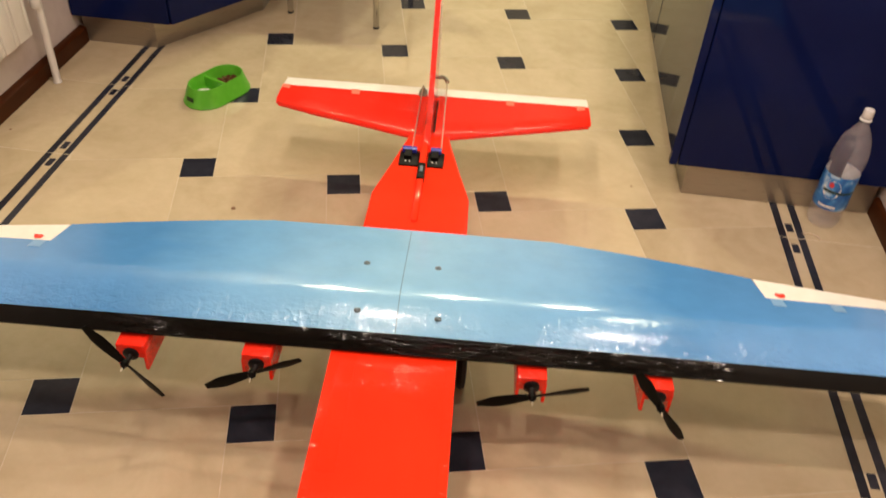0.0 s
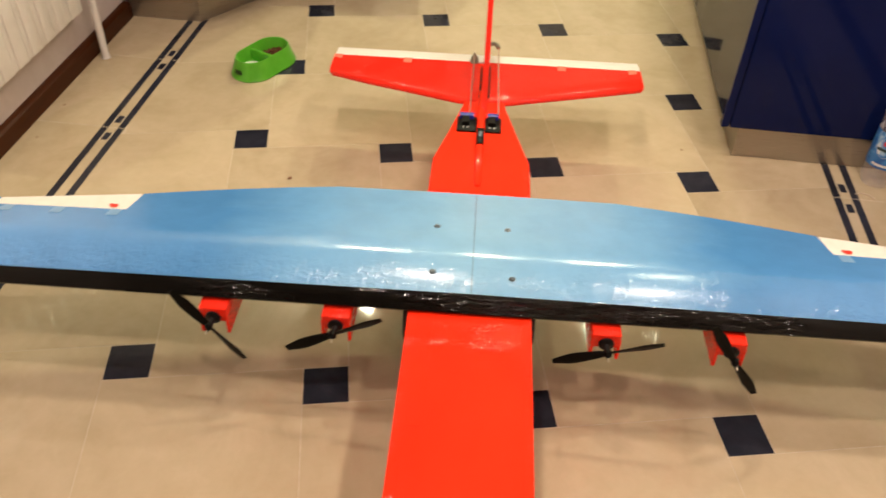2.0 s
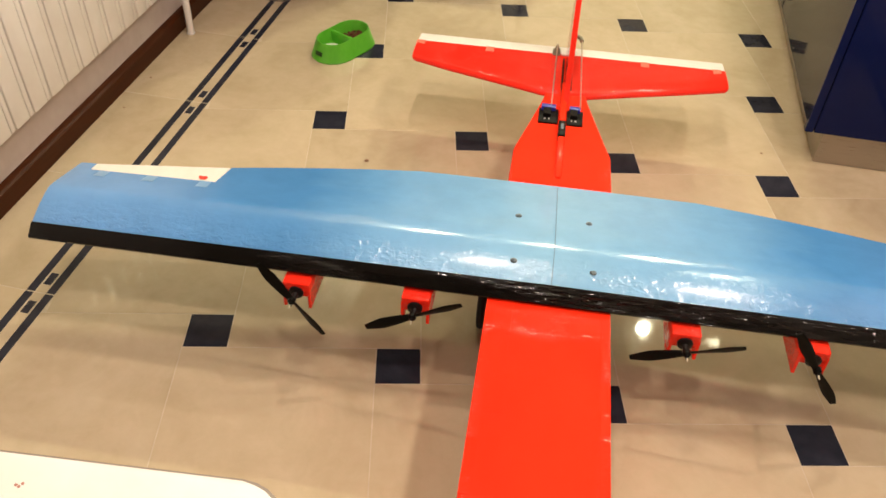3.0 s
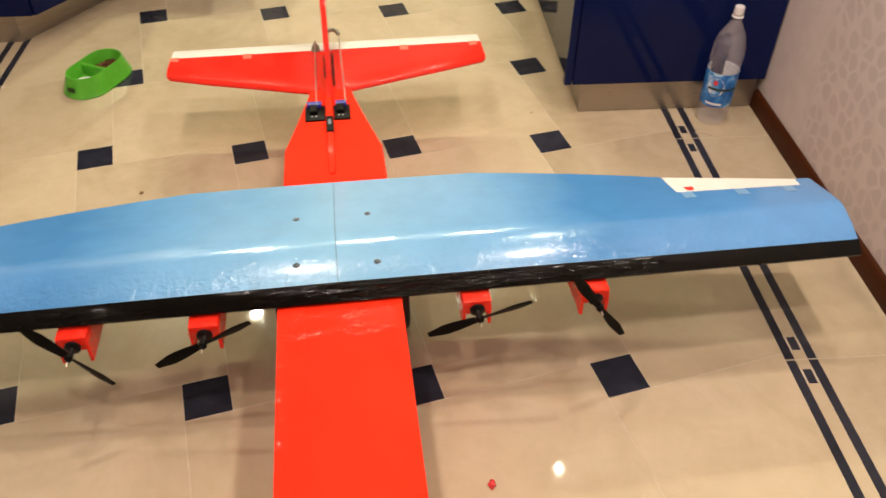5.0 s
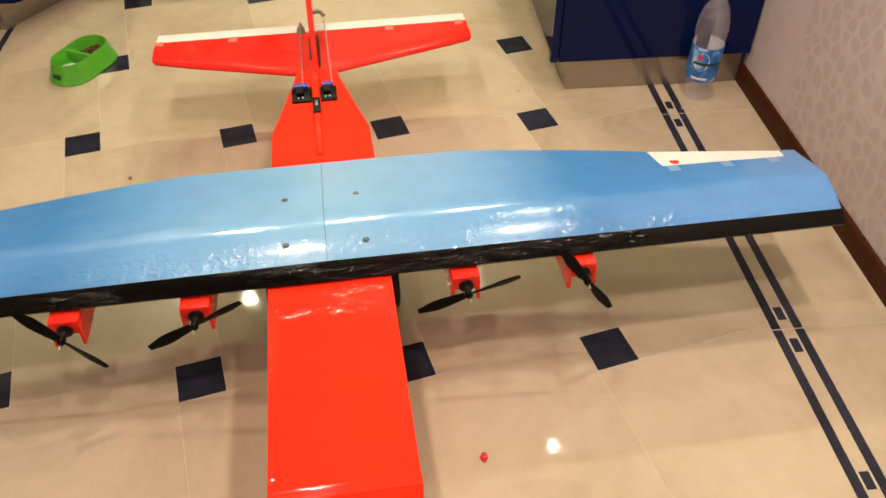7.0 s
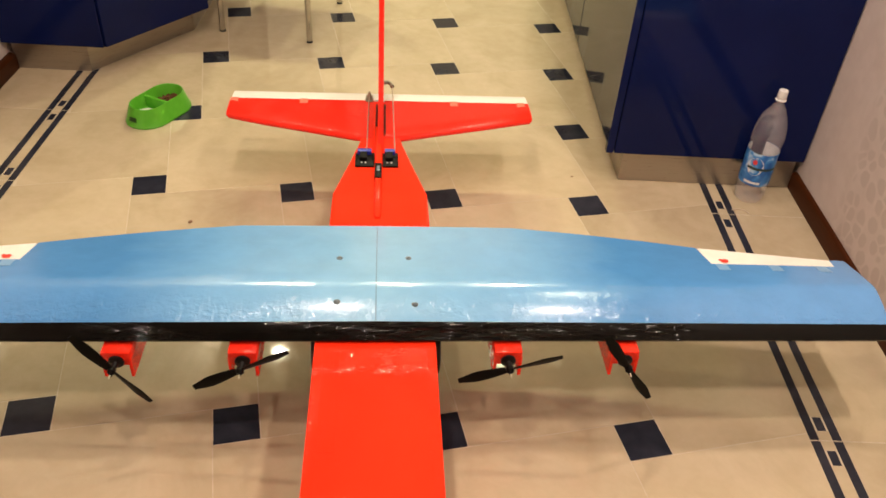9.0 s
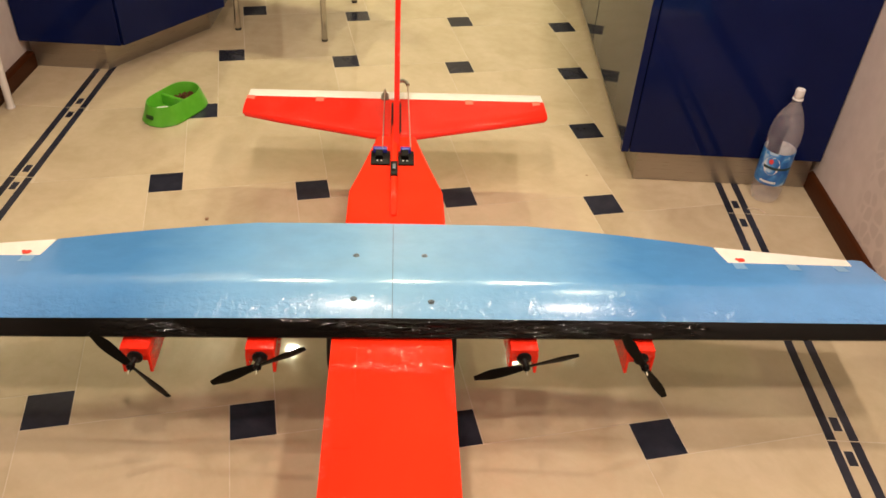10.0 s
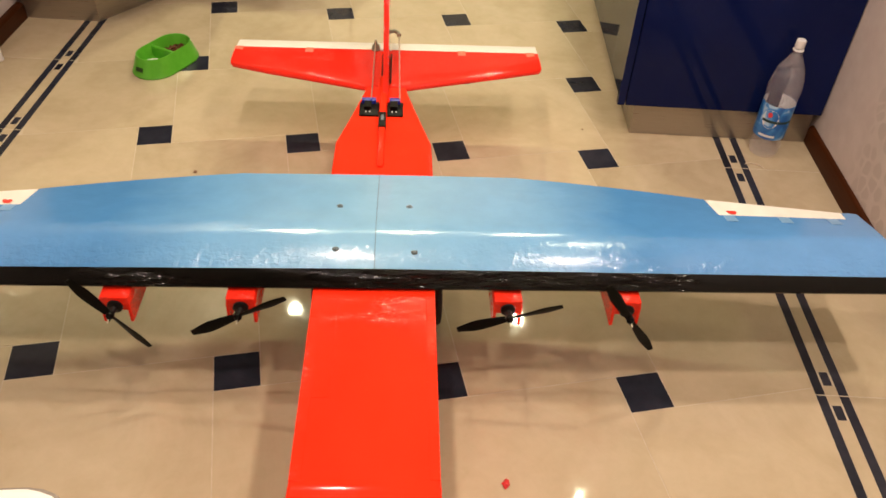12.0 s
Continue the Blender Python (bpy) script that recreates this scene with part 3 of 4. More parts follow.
# grip slot is a flat plate, its green darkened for the recess shade
part("grip_slot", moved(box(-0.001, 0.001, -0.016, 0.016, -0.006, 0.006, 0.0008), Matrix.Translation((-0.1232, 0, 0.024)) @ Matrix.Rotation(radians(18), 4, "Y")), mat("shaded_recess_green", (0.012, 0.05, 0.006), 0.5), bowl)
bm = bmesh.new()
rng = random.Random(4)
for _ in range(95):
    a, r = rng.uniform(0, 6.28), 0.042 * math.sqrt(rng.random())
    s = rng.uniform(0.004, 0.0065)
    t = bmesh.ops.create_icosphere(bm, subdivisions=1, radius=s)
    for v in t["verts"]:
        v.co = Vector((v.co.x * 1.2, v.co.y, v.co.z * 0.8)) + Vector((0.056 + r * math.cos(a), r * math.sin(a), 0.016 + rng.uniform(0, 0.006)))
part("kibble", bm, M_KIBBLE, bowl, "brown dry pet food")
part("milk", moved(prism([(0.034 * math.cos(a) - 0.060, 0.034 * math.sin(a) + 0.002) for a in [k * math.pi / 8 for k in range(16)]], 0.011, 0.0225, 0.003), Matrix.Identity(4)), M_MILK, bowl, "pale wet leftovers")

# ---- bottle ----
bottle = empty("plastic_bottle", pose(1.416, 0.748, 0, 0, 0, 20))
bottle.scale = (0.81, 0.81, 0.95)
tagged(bottle, "clear plastic water bottle with blue label and white cap", "bottle")
prof = [(0.012, 0.006), (0.026, 0.001), (0.036, 0.002), (0.042, 0.012), (0.0435, 0.030), (0.042, 0.040), (0.0435, 0.050), (0.0435, 0.140), (0.0425, 0.148), (0.0450, 0.162), (0.0455, 0.180), (0.0430, 0.205), (0.0350, 0.232), (0.021, 0.254), (0.0130, 0.268), (0.0112, 0.284)]
bt = part("body", lathe(prof, 40), M_PET, bottle, "clear ribbed plastic")
bt.visible_shadow = False
lab = part("label", lathe([(0.0440, 0.056), (0.0443, 0.058), (0.0443, 0.143), (0.0440, 0.145)], 40, False), M_LABEL, bottle, "blue and white printed label")


part("label_back", lathe([(0.0436, 0.057), (0.0436, 0.144)], 40, False), M_LABELWHITE, lab)


def on_label(name, a0, a1, z0, z1, material, r=0.0448, oval=False):
    bm = bmesh.new()
    n = 14
    if oval:
        c = [(0.5 * (a0 + a1) + 0.5 * (a1 - a0) * math.cos(t), 0.5 * (z0 + z1) + 0.5 * (z1 - z0) * math.sin(t)) for t in [2 * math.pi * k / 20 for k in range(20)]]
        bm.faces.new([bm.verts.new((r * math.cos(radians(a)), r * math.sin(radians(a)), z)) for a, z in c])
    else:
        lo = [bm.verts.new((r * math.cos(radians(a0 + (a1 - a0) * k / n)), r * math.sin(radians(a0 + (a1 - a0) * k / n)), z0)) for k in range(n + 1)]
        hi = [bm.verts.new((v.co.x, v.co.y, z1)) for v in lo]
        for k in range(n):
            bm.faces.new((lo[k], lo[k + 1], hi[k + 1], hi[k]))
    part(name, bm, material, lab)


on_label("white_field", 186, 246, 0.085, 0.134, M_LABELWHITE, 0.0446, True)
on_label("dark_band", 188, 300, 0.101, 0.108, M_LABELDARK, 0.0449)
on_label("red_badge", 203, 220, 0.114, 0.128, M_LABELRED, 0.0452, True)
on_label("white_strip", 190, 250, 0.062, 0.068, M_LABELWHITE, 0.0446)
part("cap", lathe([(0.0120, 0.282), (0.0126, 0.284), (0.0126, 0.298), (0.0116, 0.301), (0.001, 0.3015)], 28), M_CAP, bottle, "white screw cap")
part("neck_ring", lathe([(0.0128, 0.275), (0.0150, 0.276), (0.0150, 0.278), (0.0128, 0.279)], 24), M_CAP, bottle)

# ---- scraps on the floor ----
rng = random.Random(9)


def scrap(name, x, y, s, material, label, cat, h=0.3):
    bm = bmesh.new()
    bmesh.ops.create_icosphere(bm, subdivisions=2, radius=1)
    for v in bm.verts:
        k = 0.65 + 0.6 * noise.noise(v.co * 1.7 + Vector((x * 9, y * 7, 0)))
        v.co = Vector((v.co.x * s * k, v.co.y * s * k * 0.8, max(0, (v.co.z * h + h * 0.8)) * s))
    ob = part(name, bm, material)
    ob.matrix_basis = pose(x, y, 0.0, 0, 0, rng.uniform(0, 180))
    tagged(ob, label, cat)


scrap("foil_scrap", 0.783, -0.191, 0.010, M_SCRAP, "small crumpled red scrap lying on beige tile", "scrap", 0.4)
scrap("crumb", 0.128, 0.545, 0.007, M_CRUMB, "tiny dry brown crumb on beige floor tile", "crumb")
scrap("crumb", -0.487, 0.745, 0.004, M_CRUMB, "tiny dark speck of dirt beside skirting board", "crumb")
scrap("crumb", -0.484, 0.605, 0.0035, M_CRUMB, "tiny dark speck of dirt beside skirting board", "crumb")
scrap("crumb", 0.995, 0.80, 0.004, M_CRUMB, "tiny dark speck of dirt on beige tile", "crumb")
ob = part("shaving", tube([(1.362, 0.690, 0.0014), (1.376, 0.694, 0.0014), (1.390, 0.690, 0.0016), (1.400, 0.676, 0.0014)], 0.0013, 8), M_HAIR)
tagged(ob, "thin curled pale shaving on tiled floor", "shaving")

# ---- model aeroplane: local x spanwise, y towards the tail ----
plane = empty("model_airplane", pose(0.5645, 0.1, 0, 0, 0, math.degrees(0.0605)))
tagged(plane, "large handmade model airplane, red fuselage, blue tape-covered wing, four motors", "model airplane")

# fuselage: square section box with rounded long edges
FUS = [(-0.530, 0.070, 0.075, 0.135), (-0.500, 0.085, 0.055, 0.165), (-0.445, 0.092, 0.048, 0.1985), (-0.437, 0.092, 0.048, 0.2000), (-0.430, 0.092, 0.048, 0.2000), (-0.30, 0.092, 0.048, 0.200), (-0.05, 0.092, 0.048, 0.200), (0.20, 0.091, 0.050, 0.199), (0.305, 0.090, 0.056, 0.197), (0.40, 0.068, 0.078, 0.193), (0.50, 0.046, 0.105, 0.189), (0.62, 0.026, 0.135, 0.186), (0.72, 0.016, 0.160, 0.184)]


def section(q, w, z0, z1, r, off=0.0):
    r = min(r, w * 0.4)
    out = []
    for sx, sz, a0 in ((1, 1, 0), (-1, 1, 90), (-1, -1, 180), (1, -1, 270)):
        for k in range(4):
            a = radians(a0 + 30 * k)
            out.append((off + sx * (w - r) + r * math.cos(a), q, (z1 - r if sz > 0 else z0 + r) + r * math.sin(a)))
    return out


part("fuselage", loft([section(q, w, a, b, 0.005, 0.004 * min(1, max(0, (q + 0.05) / 0.25))) for q, w, a, b in FUS]), M_RED, plane, "fuselage of foam board covered in glossy red tape", angle=12)
part("nose_tape", loft([section(q, w + 0.0006, a, b + 0.0006, 0.005) for q, w, a, b in [(-0.528, 0.0705, 0.075, 0.137), (-0.500, 0.085, 0.055, 0.165), (-0.447, 0.092, 0.048, 0.199), (-0.432, 0.092, 0.048, 0.1993)]], False), M_RED, plane, angle=12)

for x0, x1, q0 in ((-0.0912, -0.0765, -0.425), (-0.0764, -0.0520, -0.300), (0.0780, 0.0912, -0.425)):
    part("tape_strip", box(x0, x1, q0, -0.090, 0.1990, 0.2005, 0.0002, 1), M_RED, plane, "lengthwise strip of red tape")

# wing
LE, SPAN = -0.091, 0.822
HINGE0, HINGE1 = 0.572, 0.795


def te(p):
    a = abs(p)
    if a <= 0.24:
        return 0.187 - 0.002 * (a / 0.24) ** 2
    if a <= 0.568:
        u = (a - 0.24) / 0.328
        return 0.185 - 0.054 * (0.72 * u + 0.28 * u * u)
    return 0.0


def wing_ring(p, back, le=LE):
    a = abs(p)
    h = 0.030 - 0.007 * a / SPAN
    c = back - le
    k = 1 - 0.22 * a / SPAN
    pts = [(le + 0.006, 0.200), (le - 0.005, 0.2025), (le - 0.0068, 0.206), (le + 0.002, 0.200 + 0.016 * k), (le + 0.0112, 0.200 + 0.0258 * k)]
    h = 0.0233 * k
    peak = 0.2435 - 0.006 * a / SPAN
    pk = 0.085
    for u in (0.02, 0.2, 0.45, 0.8, 1.0):
        pts.append((le + 0.0112 + (pk - 0.0112) * u, 0.2025 + h + (peak - 0.2025 - h) * math.sin(u * math.pi / 2)))
    end = 0.2075
    full = te(p) if te(p) > 0 else 0.13 - 0.14 * (a - 0.568)
    for u in (0.12, 0.3, 0.5, 0.75, 1.0):
        q = le + pk + (back - le - pk) * u
        z = peak + (end - peak) * min(1, (q - le - pk) / max(1e-4, full - le - pk)) ** 1.12
        pts.append((q, z))
    pts.append((back, pts[-1][1] - 0.0045))
    pts.append((back - 0.02, 0.2022))
    return [(p, q, z) for q, z in pts]


def wing_top(p, q):
    """Height of the upper skin at a place on the wing."""
    back = te(p) if te(p) > 0 else (0.0695 if p < HINGE1 else 0.0985)
    top = [(b, c) for _, b, c in wing_ring(p, back)[4:15]]
    for (qa, za), (qb, zb) in zip(top, top[1:]):
        if qa <= q <= qb:
            return za + (zb - za) * (q - qa) / (qb - qa)
    return top[-1][1]


st = [(0.0, te(0))]
for a in (0.08, 0.16, 0.24, 0.32, 0.40, 0.48, 0.54, 0.5665):
    st.append((a, te(a)))
st += [(HINGE0 - 0.0005, 0.0685), (0.68, 0.0695), (HINGE1, 0.0705), (HINGE1 + 0.0008, 0.0985), (0.812, 0.0985), (0.822, 0.0985), (0.829, 0.0975)]


for sgn, nm in ((1, "wing_panel"), (-1, "wing_panel")):
    rings = []
    for a, b in st:
        if a <= 0.812:
            rings.append(wing_ring(sgn * a, b))
    tip = wing_ring(sgn * 0.812, 0.0985)
    # clipped tip: the front edge stops short of the rear corner
    for u in (0.5, 1.0):
        rings.append([(sgn * (0.812 + u * (0.0045 + 0.0112 * min(1, max(0, (q - LE) / 0.19)))), q, z - 0.0015 * u) for _, q, z in tip])
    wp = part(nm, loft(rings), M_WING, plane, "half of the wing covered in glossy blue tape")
    # black tape along the front edge
    tr = []
    for a in (0.0, 0.1, 0.2, 0.3, 0.4, 0.5, 0.6, 0.7, 0.812, 0.8175):
        k = 1 - 0.22 * a / SPAN
        tr.append([(sgn * a, LE + q, z) for q, z in [(0.028, 0.1992), (0.006, 0.1990), (-0.0058, 0.2018), (-0.0078, 0.206), (0.0012, 0.2008 + 0.016 * k), (0.0108, 0.2006 + 0.0258 * k), (0.0125, 0.2008 + 0.0262 * k)]])
    part("edge_tape", loft(tr, False, False), M_BLACKTAPE, wp, "shiny wrinkled black tape on front edge")
    # aileron
    al = sgn
    outl = [(0.5735, 0.0692), (0.794, 0.0712), (0.7965, 0.0945), (0.568, 0.1285)]
    rg = []
    for (p, q), th in zip(outl, (0.2182, 0.2166, 0.2110, 0.2095)):
        rg.append((al * p, q, th))
    bm = bmesh.new()
    top = [bm.verts.new(v) for v in rg]
    bot = [bm.verts.new((v[0], v[1], v[2] - 0.005)) for v in rg]
    bm.faces.new(top)
    bm.faces.new(bot[::-1])
    for i in range(4):
        bm.faces.new((top[i], bot[i], bot[(i + 1) % 4], top[(i + 1) % 4]))
    bmesh.ops.bevel(bm, geom=bm.edges[:], offset=0.0008, segments=1, affect="EDGES")
    ai = part("aileron", bm, M_FOAM, plane, "white foam aileron", smooth=False)
    part("red_tape_mark", moved(prism([(-0.0085, 0.003), (-0.0055, 0.0058), (-0.001, 0.004), (0.004, 0.0058), (0.0085, 0.002), (0.006, -0.005), (-0.003, -0.0058)], 0, 0.0006), Matrix.Translation((al * 0.600, 0.0845, 0.2164)) @ Matrix.Rotation(radians(-8), 4, "X")), M_REDMARK, ai, "small red tape mark", smooth=False)
    for p in (0.587, 0.681, 0.766):
        bm = bmesh.new()
        vs = []
        for q in (0.046, 0.057, 0.0682):
            vs.append([bm.verts.new((al * (p + d), q, wing_top(p + d, q) + 0.0005)) for d in (-0.010, 0.0, 0.010)])
        for r0, r1 in zip(vs, vs[1:]):
            for k in range(2):
                bm.faces.new((r0[k], r0[k + 1], r1[k + 1], r1[k]))
        part("hinge_tape", bm, M_TAPECLEAR, ai, "clear tape hinge", smooth=False)

# joint line of the two wing halves and the four wing screws
rg = wing_ring(0.0, te(0))
bm = bmesh.new()
path = [(q, z) for _, q, z in rg[4:15]]
for (qa, za), (qb, zb) in zip(path, path[1:]):
    vs = [bm.verts.new((s * 0.0006, q, z + 0.0004)) for s, q, z in ((-1, qa, za), (1, qa, za), (1, qb, zb), (-1, qb, zb))]
    bm.faces.new(vs)
part("joint_line", bm, mat("joint_blue_grey", (0.09, 0.18, 0.28), 0.5), plane, "dark blue-grey joint between wing halves", smooth=False)
for px, qy, worn in ((-0.0605, 0.066, 0), (0.0525, 0.067, 1), (-0.0595, -0.046, 0), (0.060, -0.050, 0)):
    z = wing_top(abs(px), qy) - 0.0003
    sc = part("wing_screw", moved(lathe([(0.0052, 0.0), (0.0052, 0.0008), (0.0045, 0.0013), (0.0034, 0.0013), (0.0033, 0.0006)], 18, False), Matrix.Translation((px, qy, z))), M_WASHER if worn else M_SCREW, plane, "worn pale wing bolt" if worn else "dark wing bolt with washer")
    part("screw_head", moved(lathe([(0.0032, 0.0004), (0.0030, 0.0018), (0.0022, 0.0022), (0.0005, 0.0020)], 12), Matrix.Translation((px, qy, z))), M_BOLT, sc)
    part("screw_slot", moved(box(-0.0026, 0.0026, -0.0005, 0.0005, 0.0019, 0.0025), Matrix.Translation((px, qy, z)) @ Matrix.Rotation(0.6 + 7 * px, 4, "Z")), M_SCREW, sc, smooth=False)

# motor pods: u-shaped housings under the front edge
PODS = [(-0.381, -0.1395, -33), (-0.1975, -0.1395, 62.5), (0.2025, -0.1395, 71.5), (0.3845, -0.1395, -34)]


def blade_ring(r, chord, twist, thick, off=0.0):
    out = []
    for k in range(10):
        a = 2 * math.pi * k / 10
        u, w = chord * 0.5 * math.cos(a) + off, thick * 0.5 * math.sin(a)
        out.append((u * math.cos(twist) - w * math.sin(twist), u * math.sin(twist) + w * math.cos(twist), r))
    return out


for n, (px, qf, ang) in enumerate(PODS):
    pod = part("motor_pod", box(px - 0.0215, px + 0.0215, -0.117, 0.03, 0.172, 0.1985, 0.003), M_PODRED, plane, "red taped motor housing")
    for sx in (-1, 1):
        pts = [(-0.117, 0.188), (0.03, 0.188), (0.03, 0.150), (-0.05, 0.150), (-0.119, 0.150)]
        bm = loft([[(px + sx * 0.0215 - sx * 0.0045, q, z) for q, z in pts], [(px + sx * 0.022, q, z) for q, z in pts]])
        bmesh.ops.bevel(bm, geom=bm.edges[:], offset=0.001, segments=1, affect="EDGES")
        part("cheek", bm, M_PODRED, pod)
    mt = part("motor", moved(lathe([(0.0110, 0.0), (0.0115, 0.002), (0.0115, 0.010), (0.0098, 0.011), (0.0098, 0.013), (0.0115, 0.014), (0.0115, 0.022), (0.005, 0.025), (0.0035, 0.034), (0.0012, 0.050)], 20), Matrix.Translation((px, -0.098, 0.182)) @ Matrix.Rotation(radians(90), 4, "X")), M_MOTOR, pod, "small dark brushless motor")
    pr = empty("propeller", pose(px, qf, 0.186, 0, ang, 0))
    pr.parent = pod
    for s in (1, -1):
        rings = []
        for u in range(11):
            t = u / 10
            r = 0.006 + 0.075 * t
            ch = 0.010 + 0.008 * math.sin(min(1, t * 1.35) * math.pi * 0.5) - 0.009 * max(0, t - 0.65) / 0.35
            tw = radians(30 - 22 * t)
            rings.append(blade_ring(r, ch, tw, 0.0032 - 0.0018 * t))
        bm = loft(rings)
        if s < 0:
            moved(bm, Matrix.Rotation(math.pi, 4, "Y"))
        part("blade", bm, M_BLACK, pr, "black plastic propeller blade")
    part("hub", moved(lathe([(0.0055, -0.004), (0.006, -0.003), (0.006, 0.004), (0.0035, 0.006), (0.0015, 0.010)], 14), Matrix.Rotation(radians(90), 4, "X")), M_BLACK, pr)
    part("shaft", moved(lathe([(0.0012, 0.008), (0.0012, 0.0155), (0.0008, 0.0165)], 10), Matrix.Rotation(radians(90), 4, "X")), M_WIRE, pr, "bright steel shaft end")

# wheels
for s in (-1, 1):
    wx = s * 0.1035
    st_ = part("wheel_strut", tube([(s * 0.085, 0.045, 0.075), (s * 0.094, 0.045, 0.06), (wx, 0.045, 0.055), (wx + s * 0.004, 0.045, 0.055)], 0.003, 8), M_WIRE, plane)
    tr = moved(lathe([(0.030, -0.007), (0.044, -0.008), (0.052, -0.006), (0.0545, 0.0), (0.052, 0.006), (0.044, 0.008), (0.030, 0.007)], 32, False), Matrix.Translation((wx, 0.045, 0.0548)) @ Matrix.Rotation(radians(90), 4, "Y"))
    wl = part("wheel", tr, M_RUBBER, plane, "black foam wheel")
    part("rim", moved(lathe([(0.003, -0.006), (0.030, -0.006), (0.031, 0.0), (0.030, 0.006), (0.003, 0.006)], 24), Matrix.Translation((wx, 0.045, 0.0548)) @ Matrix.Rotation(radians(90), 4, "Y")), M_BLACK, wl)

# dorsal ridge, receiver, servos
part("dorsal_ridge", loft([section(q, w, z0, z1, 0.004) for q, w, z0, z1 in [(0.222, 0.004, 0.196, 0.2025), (0.230, 0.0062, 0.195, 0.206), (0.33, 0.0062, 0.193, 0.207), (0.46, 0.0065, 0.190, 0.208), (0.53, 0.0065, 0.186, 0.212)]]), M_RED, plane)
part("antenna_clip", box(-0.0068, 0.0068, 0.343, 0.394, 0.194, 0.2100, 0.0015), M_BLACK, plane, "black clip with grey insert")
part("clip_insert", box(-0.003, 0.003, 0.362, 0.380, 0.210, 0.2120, 0.0008), M_WASHER, plane)
for x0, x1, bx in ((-0.047, -0.0085, -0.030), (0.0085, 0.040, 0.022)):
    sp = part("servo_plate", box(x0, x1, 0.402, 0.452, 0.190, 0.1965, 0.001), M_BLACK, plane, "black servo mounting plate")
    part("servo", box(x0 + 0.004, x1 - 0.006, 0.444, 0.457, 0.192, 0.2045, 0.0015), M_SERVO, sp, "small blue servo")
    part("servo_top", box(bx - 0.008, bx + 0.007, 0.421, 0.445, 0.196, 0.2042, 0.001), M_BLACK, sp, smooth=False)
    for d in (-0.004, 0.004):
        part("servo_screw", moved(lathe([(0.0016, 0.0), (0.0016, 0.0012), (0.0003, 0.0014)], 8), Matrix.Translation((bx + d, 0.414, 0.1965))), M_CAP, sp)

# tailplane, elevator
ZT = 0.1885
for s in (-1, 1):
    w = 0.343 if s > 0 else 0.334
    rings = []
    for x, q0 in ((0.012, 0.519), (0.05, 0.524), (0.15, 0.554), (0.25, 0.583), (w - 0.006, 0.610), (w, 0.618)):
        thin = 0.55 if x == w else 1.0
        prof = [(0.690, ZT - 0.005), (q0 + 0.012, ZT - 0.011 * thin), (q0 + 0.002, ZT - 0.009 * thin), (q0, ZT - 0.005), (q0 + 0.0015, ZT - 0.001), (q0 + 0.005, ZT + 0.0015 * thin), (q0 + 0.012, ZT + 0.003 * thin), (q0 + 0.035, ZT + 0.0035 * thin), (q0 + 0.045, ZT + 0.003 * thin), (0.690, ZT)]
        rings.append([(s * x, q, z) for q, z in prof])
    bm = loft(rings)
    tp = part("tailplane", bm, M_DIMRED, plane, "half of the horizontal tail in glossy red tape")
    for p in (0.170, 0.325):
        part("hinge_tape", box(s * p - 0.009, s * p + 0.009, 0.670, 0.6905, ZT + 0.0002, ZT + 0.0012), M_TAPEPINK, tp, "clear tape hinge", smooth=False)
bm = box(-0.333, 0.343, 0.0, 0.042, -0.005, 0.0, 0.0012)
el = part("elevator", moved(bm, Matrix.Translation((0, 0.6915, ZT)) @ Matrix.Rotation(radians(-7), 4, "X")), M_FOAM, plane, "white foam elevator")

# fin and rudder
fin = [(0.455, 0.200), (0.70, 0.186), (0.70, 0.455), (0.655, 0.455), (0.640, 0.450), (0.50, 0.235)]
bm = loft([[(x, q, z) for q, z in fin] for x in (-0.0015, 0.0095)])
bmesh.ops.bevel(bm, geom=[e for e in bm.edges if abs(e.verts[0].co.x - e.verts[1].co.x) < 1e-6], offset=0.003, segments=2, affect="EDGES")
part("fin", bm, M_DIMRED, plane, "red taped vertical fin")
part("rudder", box(0.001, 0.007, 0.702, 0.765, 0.215, 0.455, 0.0012), M_FOAM, plane, "white foam rudder")
# black strips put in for the thin shade at the fin's foot
for x in (-0.0055, 0.0125):
    part("fin_bracket", box(x - 0.0018, x + 0.0018, 0.535, 0.665, 0.186, 0.1925, 0.0008), M_BLACK, plane, "dark strip standing in for shade beside fin")

# control horns and pushrods
bm = loft([[(-0.032, 0.686, ZT + 0.002), (-0.014, 0.686, ZT + 0.002), (-0.014, 0.700, ZT + 0.002), (-0.032, 0.700, ZT + 0.002)], [(-0.027, 0.691, ZT + 0.012), (-0.019, 0.691, ZT + 0.012), (-0.019, 0.697, ZT + 0.012), (-0.027, 0.697, ZT + 0.012)], [(-0.0242, 0.693, ZT + 0.022), (-0.0218, 0.693, ZT + 0.022), (-0.0218, 0.696, ZT + 0.022), (-0.0242, 0.696, ZT + 0.022)]])
hn = part("control_horn", bm, M_HORN, plane, "grey plastic elevator control horn", smooth=False)
part("horn_foot", box(-0.031, -0.015, 0.682, 0.712, ZT, ZT + 0.0025, 0.0008), M_HORN, hn)
part("control_horn", tube([(0.008, 0.712, 0.222), (0.018, 0.716, 0.222), (0.026, 0.712, 0.220), (0.029, 0.702, 0.218)], 0.0045, 10), M_HORN, plane, "grey plastic rudder control horn")
part("pushrod", tube([(-0.024, 0.450, 0.206), (-0.023, 0.695, ZT + 0.022)], 0.0011, 8), M_WIRE, plane, "thin pale steel pushrod")
part("pushrod", tube([(0.033, 0.450, 0.206), (0.029, 0.703, 0.219)], 0.0013, 8), M_WIRE, plane, "thin pale steel pushrod")

